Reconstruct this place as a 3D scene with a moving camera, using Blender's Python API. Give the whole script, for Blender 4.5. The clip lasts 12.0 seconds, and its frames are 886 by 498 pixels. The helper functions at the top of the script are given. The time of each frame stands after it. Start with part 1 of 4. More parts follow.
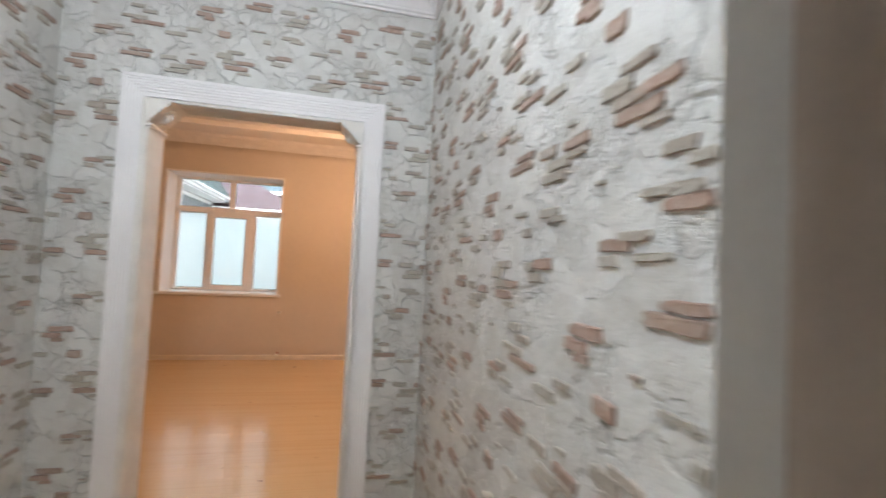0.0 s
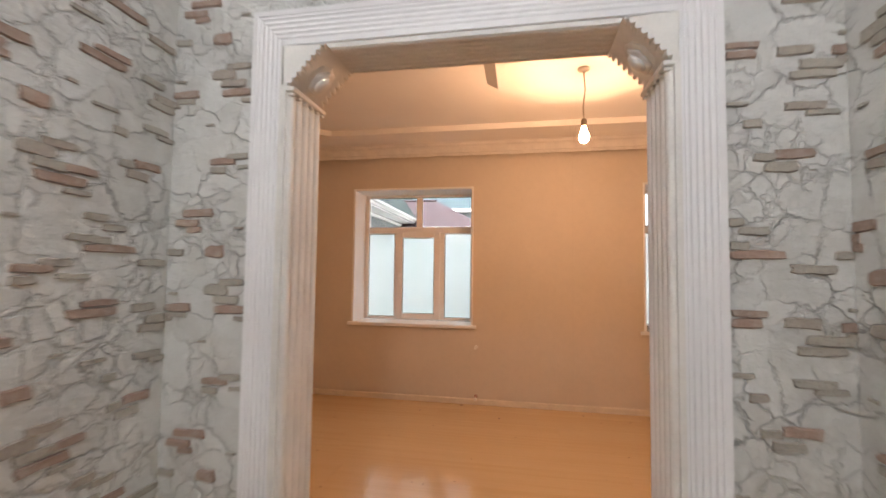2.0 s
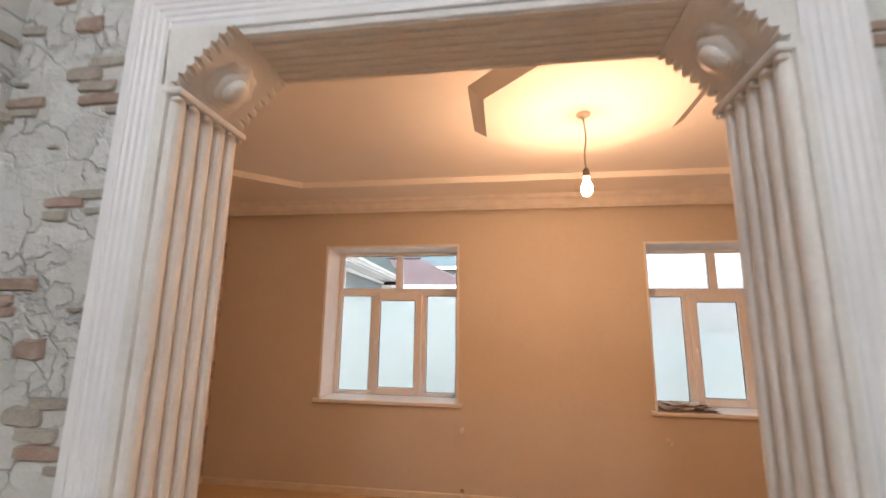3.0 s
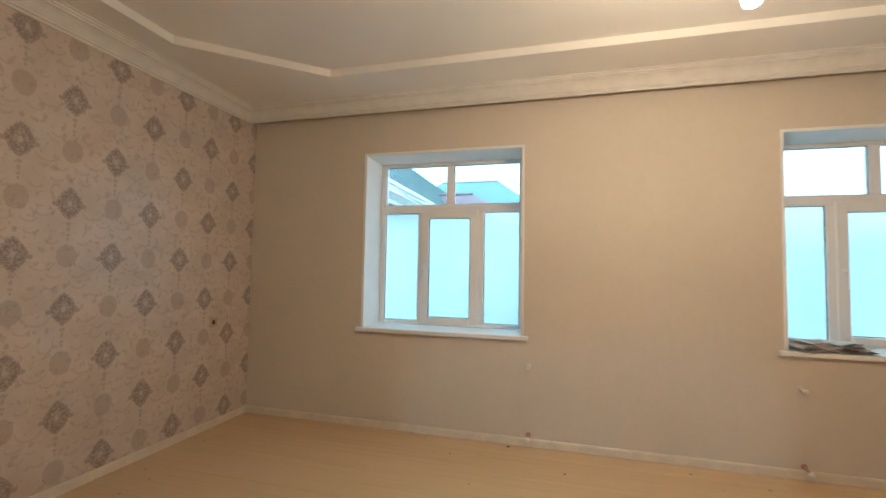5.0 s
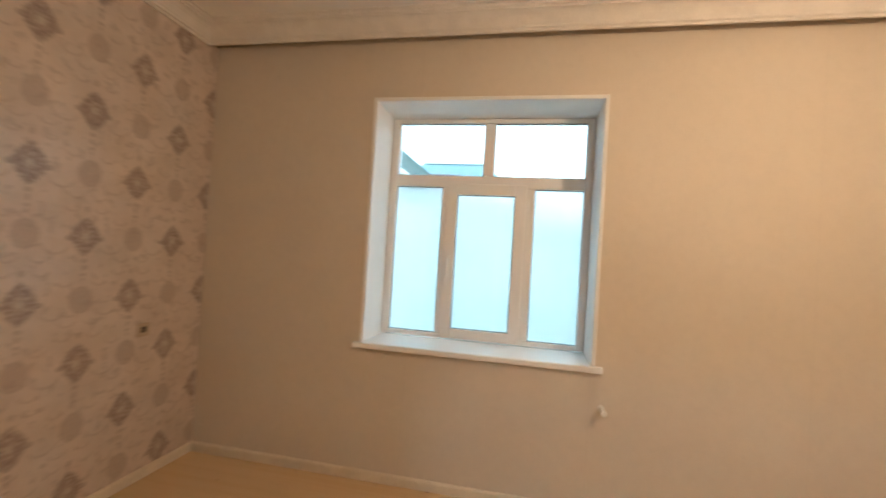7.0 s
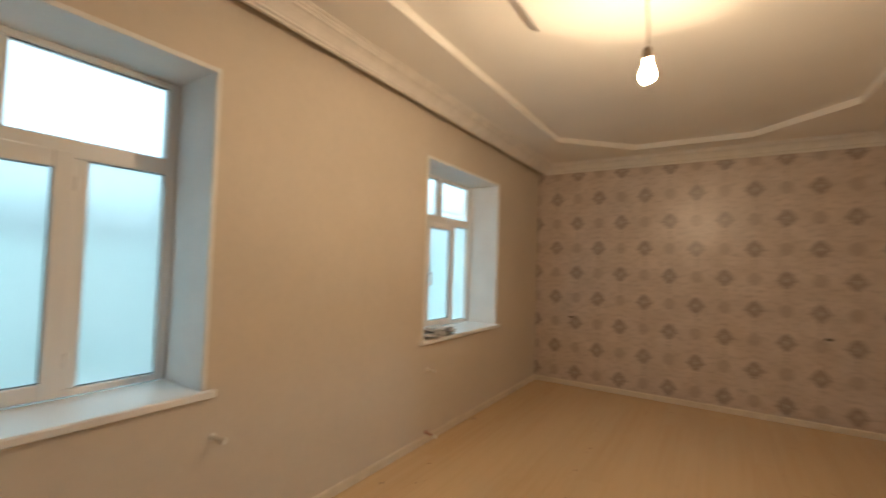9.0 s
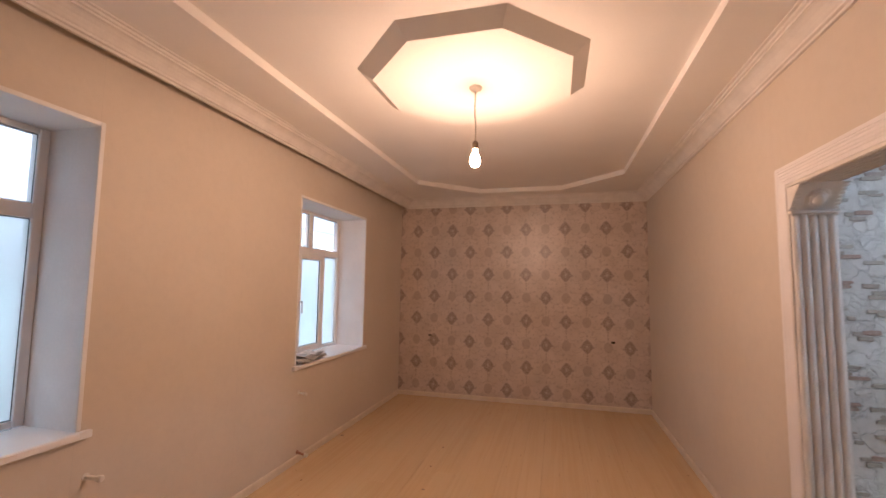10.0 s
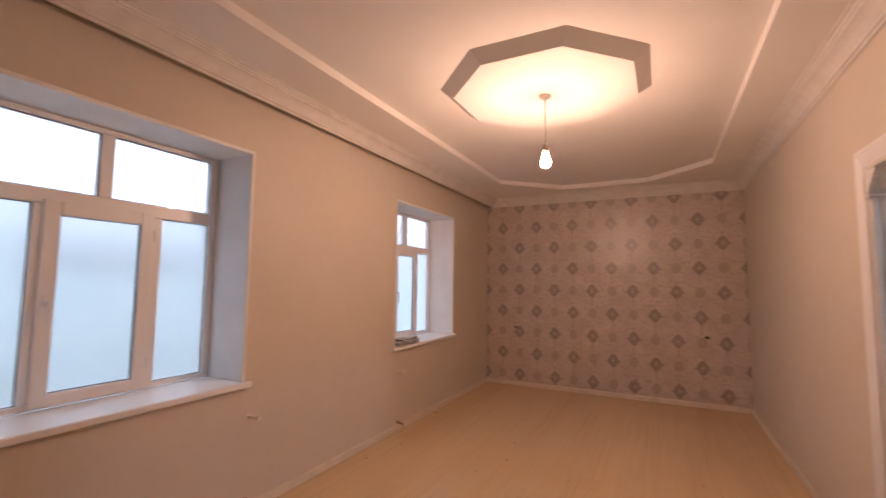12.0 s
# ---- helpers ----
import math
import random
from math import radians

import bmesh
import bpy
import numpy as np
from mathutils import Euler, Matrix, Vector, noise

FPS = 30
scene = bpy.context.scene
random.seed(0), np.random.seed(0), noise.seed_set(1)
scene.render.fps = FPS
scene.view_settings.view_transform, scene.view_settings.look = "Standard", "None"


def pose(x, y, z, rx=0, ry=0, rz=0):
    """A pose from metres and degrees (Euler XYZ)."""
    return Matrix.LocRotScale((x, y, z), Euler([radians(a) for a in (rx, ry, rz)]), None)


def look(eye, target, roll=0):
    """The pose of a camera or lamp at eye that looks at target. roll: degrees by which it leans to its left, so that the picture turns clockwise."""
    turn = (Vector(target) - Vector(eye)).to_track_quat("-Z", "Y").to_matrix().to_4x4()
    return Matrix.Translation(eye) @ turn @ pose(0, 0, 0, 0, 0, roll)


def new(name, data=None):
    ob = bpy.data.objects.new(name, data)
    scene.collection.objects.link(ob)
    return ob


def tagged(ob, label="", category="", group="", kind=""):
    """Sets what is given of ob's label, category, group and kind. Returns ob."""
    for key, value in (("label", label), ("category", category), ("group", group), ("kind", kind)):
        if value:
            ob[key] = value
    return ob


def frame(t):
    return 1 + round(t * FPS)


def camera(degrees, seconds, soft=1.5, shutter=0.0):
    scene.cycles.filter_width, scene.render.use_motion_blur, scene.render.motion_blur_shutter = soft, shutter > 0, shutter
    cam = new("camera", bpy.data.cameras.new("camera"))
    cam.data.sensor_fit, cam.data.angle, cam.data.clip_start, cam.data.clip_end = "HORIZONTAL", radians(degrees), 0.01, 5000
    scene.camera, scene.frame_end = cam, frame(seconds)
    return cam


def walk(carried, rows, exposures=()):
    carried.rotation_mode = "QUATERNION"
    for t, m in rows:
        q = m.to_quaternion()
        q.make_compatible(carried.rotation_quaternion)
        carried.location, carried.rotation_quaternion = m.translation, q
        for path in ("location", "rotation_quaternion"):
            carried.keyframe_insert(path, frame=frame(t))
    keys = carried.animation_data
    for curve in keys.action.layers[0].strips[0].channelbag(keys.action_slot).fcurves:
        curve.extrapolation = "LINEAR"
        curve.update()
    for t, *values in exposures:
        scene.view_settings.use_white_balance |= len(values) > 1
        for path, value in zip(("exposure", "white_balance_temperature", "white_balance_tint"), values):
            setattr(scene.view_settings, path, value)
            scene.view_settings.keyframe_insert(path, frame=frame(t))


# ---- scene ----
cam = camera(92.0, 12.0, shutter=0.5)
PATH = [
    (0, (0.329, -0.181, 1.305), (0.771, 1.768, 1.383), 2.8),
    (0.5, (0.19, 0.053, 1.322), (0.321, 2.047, 1.383), 1.8),
    (1, (0.128, 0.325, 1.33), (0.041, 2.322, 1.398), 1.5),
    (1.5, (0.075, 0.688, 1.382), (-0.316, 2.648, 1.465), 1.1),
    (2, (0.007, 1.055, 1.41), (-0.35, 3.021, 1.513), 0.7),
    (2.5, (0.002, 1.364, 1.477), (-0.303, 3.327, 1.707), 0.5),
    (2.7, (-0.018, 1.429, 1.515), (-0.311, 3.368, 1.907), 0.9),
    (4.3, (-0.136, 1.993, 1.345), (-0.406, 3.97, 1.474), 0.1),
    (4.5, (-0.146, 2.064, 1.325), (-0.485, 4.03, 1.464), 0.2),
    (5, (-0.236, 2.27, 1.326), (-0.757, 4.198, 1.427), 1.0),
    (5.5, (-0.34, 2.494, 1.362), (-0.935, 4.403, 1.417), 1.7),
    (6, (-0.407, 2.725, 1.387), (-1.348, 4.49, 1.415), 1.5),
    (6.5, (-0.6, 2.944, 1.357), (-1.567, 4.694, 1.372), 2.7),
    (6.7, (-0.71, 3.035, 1.376), (-1.473, 4.883, 1.396), 3.2),
    (8.3, (-1.493, 3.64, 1.407), (-0.649, 5.453, 1.446), 1.6),
    (8.5, (-1.525, 3.651, 1.418), (-0.386, 5.295, 1.455), 2.0),
    (9, (-1.603, 3.685, 1.442), (0.082, 4.76, 1.517), 1.8),
    (9.5, (-1.843, 3.596, 1.497), (0.049, 4.228, 1.642), 0.6),
    (10, (-2.09, 3.474, 1.543), (-0.163, 3.983, 1.714), 0.8),
    (10.5, (-2.217, 3.341, 1.595), (-0.304, 3.873, 1.836), 0.6),
    (11, (-2.316, 3.236, 1.543), (-0.41, 3.802, 1.758), 0.6),
    (11.5, (-2.368, 3.23, 1.483), (-0.491, 3.905, 1.631), 0.5),
    (12, (-2.421, 3.269, 1.474), (-0.644, 4.173, 1.635), 0.7),
]
EXPOSURES = [
    (0.0, 2.98, 6050, 9),
    (0.5, 2.95, 6500, 11),
    (1.0, 3.05, 6400, 7),
    (1.5, 2.88, 6500, 11),
    (2.0, 2.88, 6500, 13),
    (2.7, 2.86, 6350, 12),
    (4.3, 2.90, 5500, 6),
    (4.5, 3.02, 5060, 0),
    (5.0, 3.15, 4400, -17),
    (5.5, 3.08, 5650, 14),
    (6.0, 3.20, 5600, 12),
    (6.5, 3.50, 4830, -16),
    (6.7, 3.40, 4900, -14),
    (8.3, 2.60, 6000, 18),
    (8.5, 2.48, 6150, 27),
    (9.0, 2.80, 5000, -15),
    (9.5, 2.87, 4900, -5),
    (10.0, 2.85, 5330, 12),
    (10.5, 3.05, 5550, 16),
    (11.0, 2.93, 5850, 28),
    (11.5, 2.79, 5500, 17),
    (12.0, 2.75, 5430, 17),
]
walk(cam, [(t, look(eye, target, roll)) for t, eye, target, roll in PATH], EXPOSURES)

SKY = 0.15
# HALL: strength of the unseen lamp added to light the hall
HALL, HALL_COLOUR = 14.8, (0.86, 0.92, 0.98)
BULB_COLOUR, BULB_POWER = (1.0, 0.565, 0.315), 135.0

# ---------- world, sun and lamps ----------
world = bpy.data.worlds.new("overcast_sky")
scene.world = world
world.use_nodes = True
sky = world.node_tree.nodes.new("ShaderNodeTexSky")
sky.sky_type = "NISHITA"
sky.sun_disc = False
sky.sun_elevation, sky.sun_rotation = radians(52), radians(200)
sky.dust_density, sky.air_density, sky.ozone_density = 9.0, 0.8, 0.6
haze = world.node_tree.nodes.new("ShaderNodeHueSaturation")       # thin cloud greys the blue
haze.inputs["Saturation"].default_value = 0.20
world.node_tree.links.new(sky.outputs[0], haze.inputs["Color"])
world.node_tree.links.new(haze.outputs[0], world.node_tree.nodes["Background"].inputs[0])
world.node_tree.nodes["Background"].inputs[1].default_value = SKY

sun = new("sun", bpy.data.lights.new("sun", "SUN"))
sun.data.energy, sun.data.angle, sun.data.color = 0.5, radians(25), (1.0, 0.96, 0.9)
sun.matrix_world = look((0, 0, 0), (-math.sin(radians(200)) * math.cos(radians(52)), -math.cos(radians(200)) * math.cos(radians(52)), -math.sin(radians(52))))

# ---------- plan ----------
W, E, S, N = -3.005, 3.802, 2.34, 5.665       # faces of the room's walls
HY = 2.20                                     # hall face of the partition
HW, HE, HS = -1.063, 0.768, -2.0              # hall walls
SOFFIT, TRAY, TOP = 2.77, 2.825, 2.96
BULB = (0.415, 3.942)
DX0, DX1, DZ = -0.675, 0.388, 2.070            # opening in the partition
WIN = ((-1.853, -0.518), (1.25, 2.575))        # window reveals
WZ0, WZ1, FRAME_Y = 0.832, 2.313, 6.0


# ---------- small helpers ----------
class Nodes:
    def __init__(self, name):
        self.m = bpy.data.materials.new(name)
        self.m.use_nodes = True
        self.t = self.m.node_tree
        self.b = self.t.nodes["Principled BSDF"]

    def put(self, socket, v):
        if isinstance(v, bpy.types.NodeSocket):
            self.t.links.new(v, socket)
        elif isinstance(v, (tuple, list)):
            socket.default_value = (*v, 1.0) if len(v) == 3 and len(socket.default_value) == 4 else v
        else:
            socket.default_value = v

    def math(self, op, a, b=0.0, c=None):
        n = self.t.nodes.new("ShaderNodeMath")
        n.operation = op
        self.put(n.inputs[0], a)
        self.put(n.inputs[1], b)
        if c is not None:
            self.put(n.inputs[2], c)
        return n.outputs[0]

    def step(self, v, lo, hi, out0=0.0, out1=1.0):
        n = self.t.nodes.new("ShaderNodeMapRange")
        n.interpolation_type = "SMOOTHSTEP"
        for k, x in enumerate((v, lo, hi, out0, out1)):
            self.put(n.inputs[k], x)
        return n.outputs[0]

    def mix(self, f, a, b):
        n = self.t.nodes.new("ShaderNodeMix")
        n.data_type = "RGBA"
        self.put(n.inputs[0], f)
        self.put(n.inputs[6], a)
        self.put(n.inputs[7], b)
        return n.outputs[2]

    def place(self):
        return self.t.nodes.new("ShaderNodeNewGeometry").outputs["Position"]

    def xyz(self, v=None):
        n = self.t.nodes.new("ShaderNodeSeparateXYZ")
        self.put(n.inputs[0], self.place() if v is None else v)
        return n.outputs

    def vec(self, x, y, z=0.0):
        n = self.t.nodes.new("ShaderNodeCombineXYZ")
        for k, v in enumerate((x, y, z)):
            self.put(n.inputs[k], v)
        return n.outputs[0]

    def noise(self, v, scale, detail=3.0, rough=0.5, colour=False):
        n = self.t.nodes.new("ShaderNodeTexNoise")
        self.put(n.inputs["Vector"], v)
        self.put(n.inputs["Scale"], scale)
        self.put(n.inputs["Detail"], detail)
        self.put(n.inputs["Roughness"], rough)
        return n.outputs[1 if colour else 0]

    def stretch(self, v, s):
        n = self.t.nodes.new("ShaderNodeMapping")
        self.put(n.inputs[0], v)
        n.inputs[3].default_value = s
        return n.outputs[0]

    def bump(self, h, dist, strength=1.0):
        n = self.t.nodes.new("ShaderNodeBump")
        self.put(n.inputs["Height"], h)
        self.put(n.inputs["Distance"], dist)
        self.put(n.inputs["Strength"], strength)
        self.put(self.b.inputs["Normal"], n.outputs[0])

    def done(self, colour=None, rough=None, metal=None):
        if colour is not None:
            self.put(self.b.inputs["Base Color"], colour)
        if rough is not None:
            self.put(self.b.inputs["Roughness"], rough)
        if metal is not None:
            self.put(self.b.inputs["Metallic"], metal)
        return self.m


def mesh_of(name, bm, *mats, smooth=False):
    me = bpy.data.meshes.new(name)
    bmesh.ops.recalc_face_normals(bm, faces=bm.faces)
    bm.to_mesh(me)
    bm.free()
    for m in mats:
        me.materials.append(m)
    if smooth:
        for p in me.polygons:
            p.use_smooth = True
    return me


def part(name, bm, material, parent=None, label="", smooth=False):
    ob = new(name, mesh_of(name, bm, material, smooth=smooth))
    ob.parent = parent
    return tagged(ob, label)


def thing(name, at, label, category, group="", kind=""):
    ob = new(name)
    ob.location = at
    ob.empty_display_size = 0.1
    return tagged(ob, label, category, group, kind)


def cuboid(bm, x0, x1, y0, y1, z0, z1, bevel=0.0, seg=2):
    r = bmesh.ops.create_cube(bm, size=1, matrix=Matrix.Translation(((x0 + x1) / 2, (y0 + y1) / 2, (z0 + z1) / 2)) @ Matrix.Diagonal((x1 - x0, y1 - y0, z1 - z0, 1)))
    if bevel:
        edges = list({e for v in r["verts"] for e in v.link_edges})
        bmesh.ops.bevel(bm, geom=edges, offset=bevel, segments=seg, affect="EDGES", profile=0.5)
    return bm


def boxed(x0, x1, y0, y1, z0, z1, bevel=0.0, seg=2):
    return cuboid(bmesh.new(), x0, x1, y0, y1, z0, z1, bevel, seg)


def sweep(profile, path, to3d, closed=False, bm=None):
    """profile: (out to the left of the path, height); mitred along a flat path."""
    bm = bm or bmesh.new()
    n = len(path)
    rings = []
    for i in range(n):
        p = Vector(path[i])
        a = (p - Vector(path[i - 1])).normalized() if closed or i > 0 else None
        b = (Vector(path[(i + 1) % n]) - p).normalized() if closed or i < n - 1 else None
        a, b = a or b, b or a
        na, nb = Vector((-a.y, a.x)), Vector((-b.y, b.x))
        m = (na + nb).normalized()
        m /= max(0.2, m.dot(na))
        rings.append([bm.verts.new(to3d(p + m * d, h)) for d, h in profile])
    k = len(profile)
    for i in range(n if closed else n - 1):
        r, s = rings[i], rings[(i + 1) % n]
        for j in range(k):
            bm.faces.new((r[j], r[(j + 1) % k], s[(j + 1) % k], s[j]))
    if not closed:
        bm.faces.new(rings[0])
        bm.faces.new(rings[-1])
    return bm


def lathe(bm, profile, at, axis="Z", seg=16, caps=True):
    """profile: (radius, height) pairs, turned about an axis."""
    turn = {"Z": Matrix.Identity(3), "Y": Matrix.Rotation(radians(90), 3, "X"), "X": Matrix.Rotation(radians(90), 3, "Y")}[axis]
    rings = []
    for r, h in profile:
        rings.append([bm.verts.new(Vector(at) + turn @ Vector((r * math.cos(2 * math.pi * k / seg), r * math.sin(2 * math.pi * k / seg), h))) for k in range(seg)])
    for a, b in zip(rings, rings[1:]):
        for k in range(seg):
            bm.faces.new((a[k], a[(k + 1) % seg], b[(k + 1) % seg], b[k]))
    if caps:
        bm.faces.new(rings[0])
        bm.faces.new(rings[-1])
    return bm


def wall(name, us, zs, holes, to3d, thick, mats, reveal=0, kind="structure"):
    """A wall with thickness over the spans us and zs. holes: (u0, u1, z0, z1). to3d(u, depth, z). Reveals take material slot reveal."""
    ub = sorted({*us, *[h[0] for h in holes], *[h[1] for h in holes]})
    zb = sorted({*zs, *[h[2] for h in holes], *[h[3] for h in holes]})
    bm = bmesh.new()
    cache = {}

    def v(i, j, d):
        if (i, j, d) not in cache:
            cache[i, j, d] = bm.verts.new(to3d(ub[i], d * thick, zb[j]))
        return cache[i, j, d]

    def solid(i, j):
        if not (0 <= i < len(ub) - 1 and 0 <= j < len(zb) - 1):
            return False
        u, z = (ub[i] + ub[i + 1]) / 2, (zb[j] + zb[j + 1]) / 2
        return not any(h[0] < u < h[1] and h[2] < z < h[3] for h in holes)

    for i in range(len(ub) - 1):
        for j in range(len(zb) - 1):
            if not solid(i, j):
                continue
            for d in (0, 1):
                bm.faces.new((v(i, j, d), v(i + 1, j, d), v(i + 1, j + 1, d), v(i, j + 1, d)))
            for di, dj, c in ((-1, 0, ((i, j), (i, j + 1))), (1, 0, ((i + 1, j), (i + 1, j + 1))), (0, -1, ((i, j), (i + 1, j))), (0, 1, ((i, j + 1), (i + 1, j + 1)))):
                if not solid(i + di, j + dj):
                    (p, q), (r, s) = c
                    f = bm.faces.new((v(p, q, 0), v(r, s, 0), v(r, s, 1), v(p, q, 1)))
                    inside = 0 <= i + di < len(ub) - 1 and 0 <= j + dj < len(zb) - 1
                    f.material_index = reveal if inside else 0
    return tagged(new(name, mesh_of(name, bm, *mats)), kind=kind)


# ---------- materials ----------
def plain(name, colour, rough=0.5, vary=0.06, scale=6.0, grain=60.0, relief=0.0004, metal=0.0):
    g = Nodes(name)
    p = g.place()
    a, b = g.noise(p, scale, 3), g.noise(p, grain, 3)
    f = g.step(g.math("ADD", g.math("MULTIPLY", a, 0.7), g.math("MULTIPLY", b, 0.3)), 0.3, 0.7)
    dark = tuple(c * (1 - vary) for c in colour)
    light = tuple(min(1, c * (1 + vary * 0.6)) for c in colour)
    if relief:
        g.bump(b, relief)
    return g.done(g.mix(f, dark, light), g.step(a, 0.3, 0.7, rough * 0.88, min(1, rough * 1.1)), metal)


def wall_paper_plain():
    """Cream wallpaper with a fine woven grain and faint vertical rolls."""
    g = Nodes("cream_woven_wallpaper")
    p = g.place()
    x, y, z = g.xyz(p)
    weave = g.math("ADD", g.noise(g.stretch(p, (260, 260, 40)), 1.0, 2), g.noise(g.stretch(p, (50, 50, 240)), 1.0, 2))
    blot = g.noise(p, 1.6, 4)
    fine = g.noise(p, 22.0, 4)
    base = g.mix(g.step(blot, 0.3, 0.7), (0.65, 0.572, 0.475), (0.68, 0.602, 0.505))
    base = g.mix(g.math("MULTIPLY", g.step(fine, 0.35, 0.75), 0.16), base, (0.54, 0.485, 0.415))
    base = g.mix(g.math("MULTIPLY", g.step(weave, 0.8, 1.25), 0.22), base, (0.70, 0.645, 0.57))
    seam = g.math("ABSOLUTE", g.math("SUBTRACT", g.math("FRACT", g.math("DIVIDE", g.math("ADD", x, 20.13), 1.06)), 0.5))
    base = g.mix(g.math("MULTIPLY", g.step(seam, 0.0, 0.0018, 1.0, 0.0), 0.25), base, (0.45, 0.40, 0.34))
    g.bump(weave, 0.0007, 0.8)
    return g.done(base, 0.62)


def stone_paper():
    """Embossed wallpaper of pale broken stone with thin grey cracks."""
    g = Nodes("pale_stone_wallpaper")
    x, y, z = g.xyz()
    p = g.vec(g.math("ADD", x, y), z)
    n = g.t.nodes.new("ShaderNodeVectorMath")
    n.operation = "MULTIPLY_ADD"
    g.put(n.inputs[0], g.noise(p, 17.0, 5, 0.65, colour=True))
    n.inputs[1].default_value = (0.075, 0.075, 0)
    g.put(n.inputs[2], p)
    q = n.outputs[0]
    edges, cells = [], []
    for feature in ("DISTANCE_TO_EDGE", "F1"):
        for s in (8.8, 17.0):
            v = g.t.nodes.new("ShaderNodeTexVoronoi")
            v.feature = feature
            g.put(v.inputs["Vector"], q)
            g.put(v.inputs["Scale"], s)
            (edges if feature != "F1" else cells).append(v.outputs[0] if feature != "F1" else v.outputs["Color"])
    some = g.step(g.noise(p, 6.0, 2), 0.40, 0.62, 0.06, 1.0)
    few = g.step(g.noise(p, 3.7, 2), 0.47, 0.58)
    c1 = g.math("MULTIPLY", g.step(edges[0], 0.004, 0.034, 1.0, 0.0), some)
    c2 = g.math("MULTIPLY", g.step(edges[1], 0.010, 0.075, 1.0, 0.0), few)
    crack = g.math("MAXIMUM", c1, c2)
    line = g.math("MULTIPLY", g.step(edges[0], 0.002, 0.012, 1.0, 0.0), some)
    tone = g.t.nodes.new("ShaderNodeSeparateColor")
    g.put(tone.inputs[0], cells[0])
    cloud, grit = g.noise(p, 14.0, 5, 0.6), g.noise(p, 120.0, 4, 0.65)
    base = g.mix(tone.outputs[0], (0.56, 0.545, 0.51), (0.66, 0.65, 0.62))
    base = g.mix(g.math("MULTIPLY", g.step(cloud, 0.42, 0.72), 0.5), base, (0.73, 0.72, 0.69))
    base = g.mix(g.math("MULTIPLY", g.step(grit, 0.5, 0.75), 0.30), base, (0.44, 0.425, 0.395))
    base = g.mix(g.math("MULTIPLY", crack, 0.15), base, (0.36, 0.345, 0.315))
    base = g.mix(g.math("MULTIPLY", line, 0.55), base, (0.19, 0.18, 0.165))
    h = g.math("ADD", g.math("ADD", g.math("MULTIPLY", crack, -1.0), g.math("MULTIPLY", tone.outputs[1], 0.5)), g.math("ADD", g.math("MULTIPLY", cloud, 1.5), g.math("MULTIPLY", grit, 0.22)))
    g.bump(h, 0.006, 0.9)
    return g.done(base, 0.68)


def brick_print(red, joined=False):
    """Thin brick slips, reddish brown or grey, worn."""
    g = Nodes(("red" if red else "grey") + ("_brick_slip_joined" if joined else "_brick_slip"))
    r = g.t.nodes.new("ShaderNodeNewGeometry").outputs["Random Per Island"] if joined else g.t.nodes.new("ShaderNodeObjectInfo").outputs["Random"]
    ramp = g.t.nodes.new("ShaderNodeValToRGB")
    g.put(ramp.inputs[0], r)
    e = ramp.color_ramp.elements
    if red:
        e[0].color, e[1].color = (0.36, 0.255, 0.20, 1), (0.40, 0.265, 0.205, 1)
        e.new(0.5).color = (0.34, 0.235, 0.185, 1)
    else:
        e[0].color, e[1].color = (0.37, 0.335, 0.285, 1), (0.36, 0.305, 0.255, 1)
        e.new(0.5).color = (0.42, 0.385, 0.33, 1)
    p = g.place()
    a, b = g.noise(p, 38.0, 5, 0.65), g.noise(p, 170.0, 4, 0.6)
    c = g.mix(g.math("MULTIPLY", g.step(a, 0.4, 0.7), 0.5), ramp.outputs[0], (0.50, 0.43, 0.36))
    c = g.mix(g.math("MULTIPLY", g.step(b, 0.5, 0.7), 0.45), c, (0.19, 0.145, 0.115))
    g.bump(g.math("ADD", a, g.math("MULTIPLY", b, 0.4)), 0.003, 0.8)
    return g.done(c, 0.72)


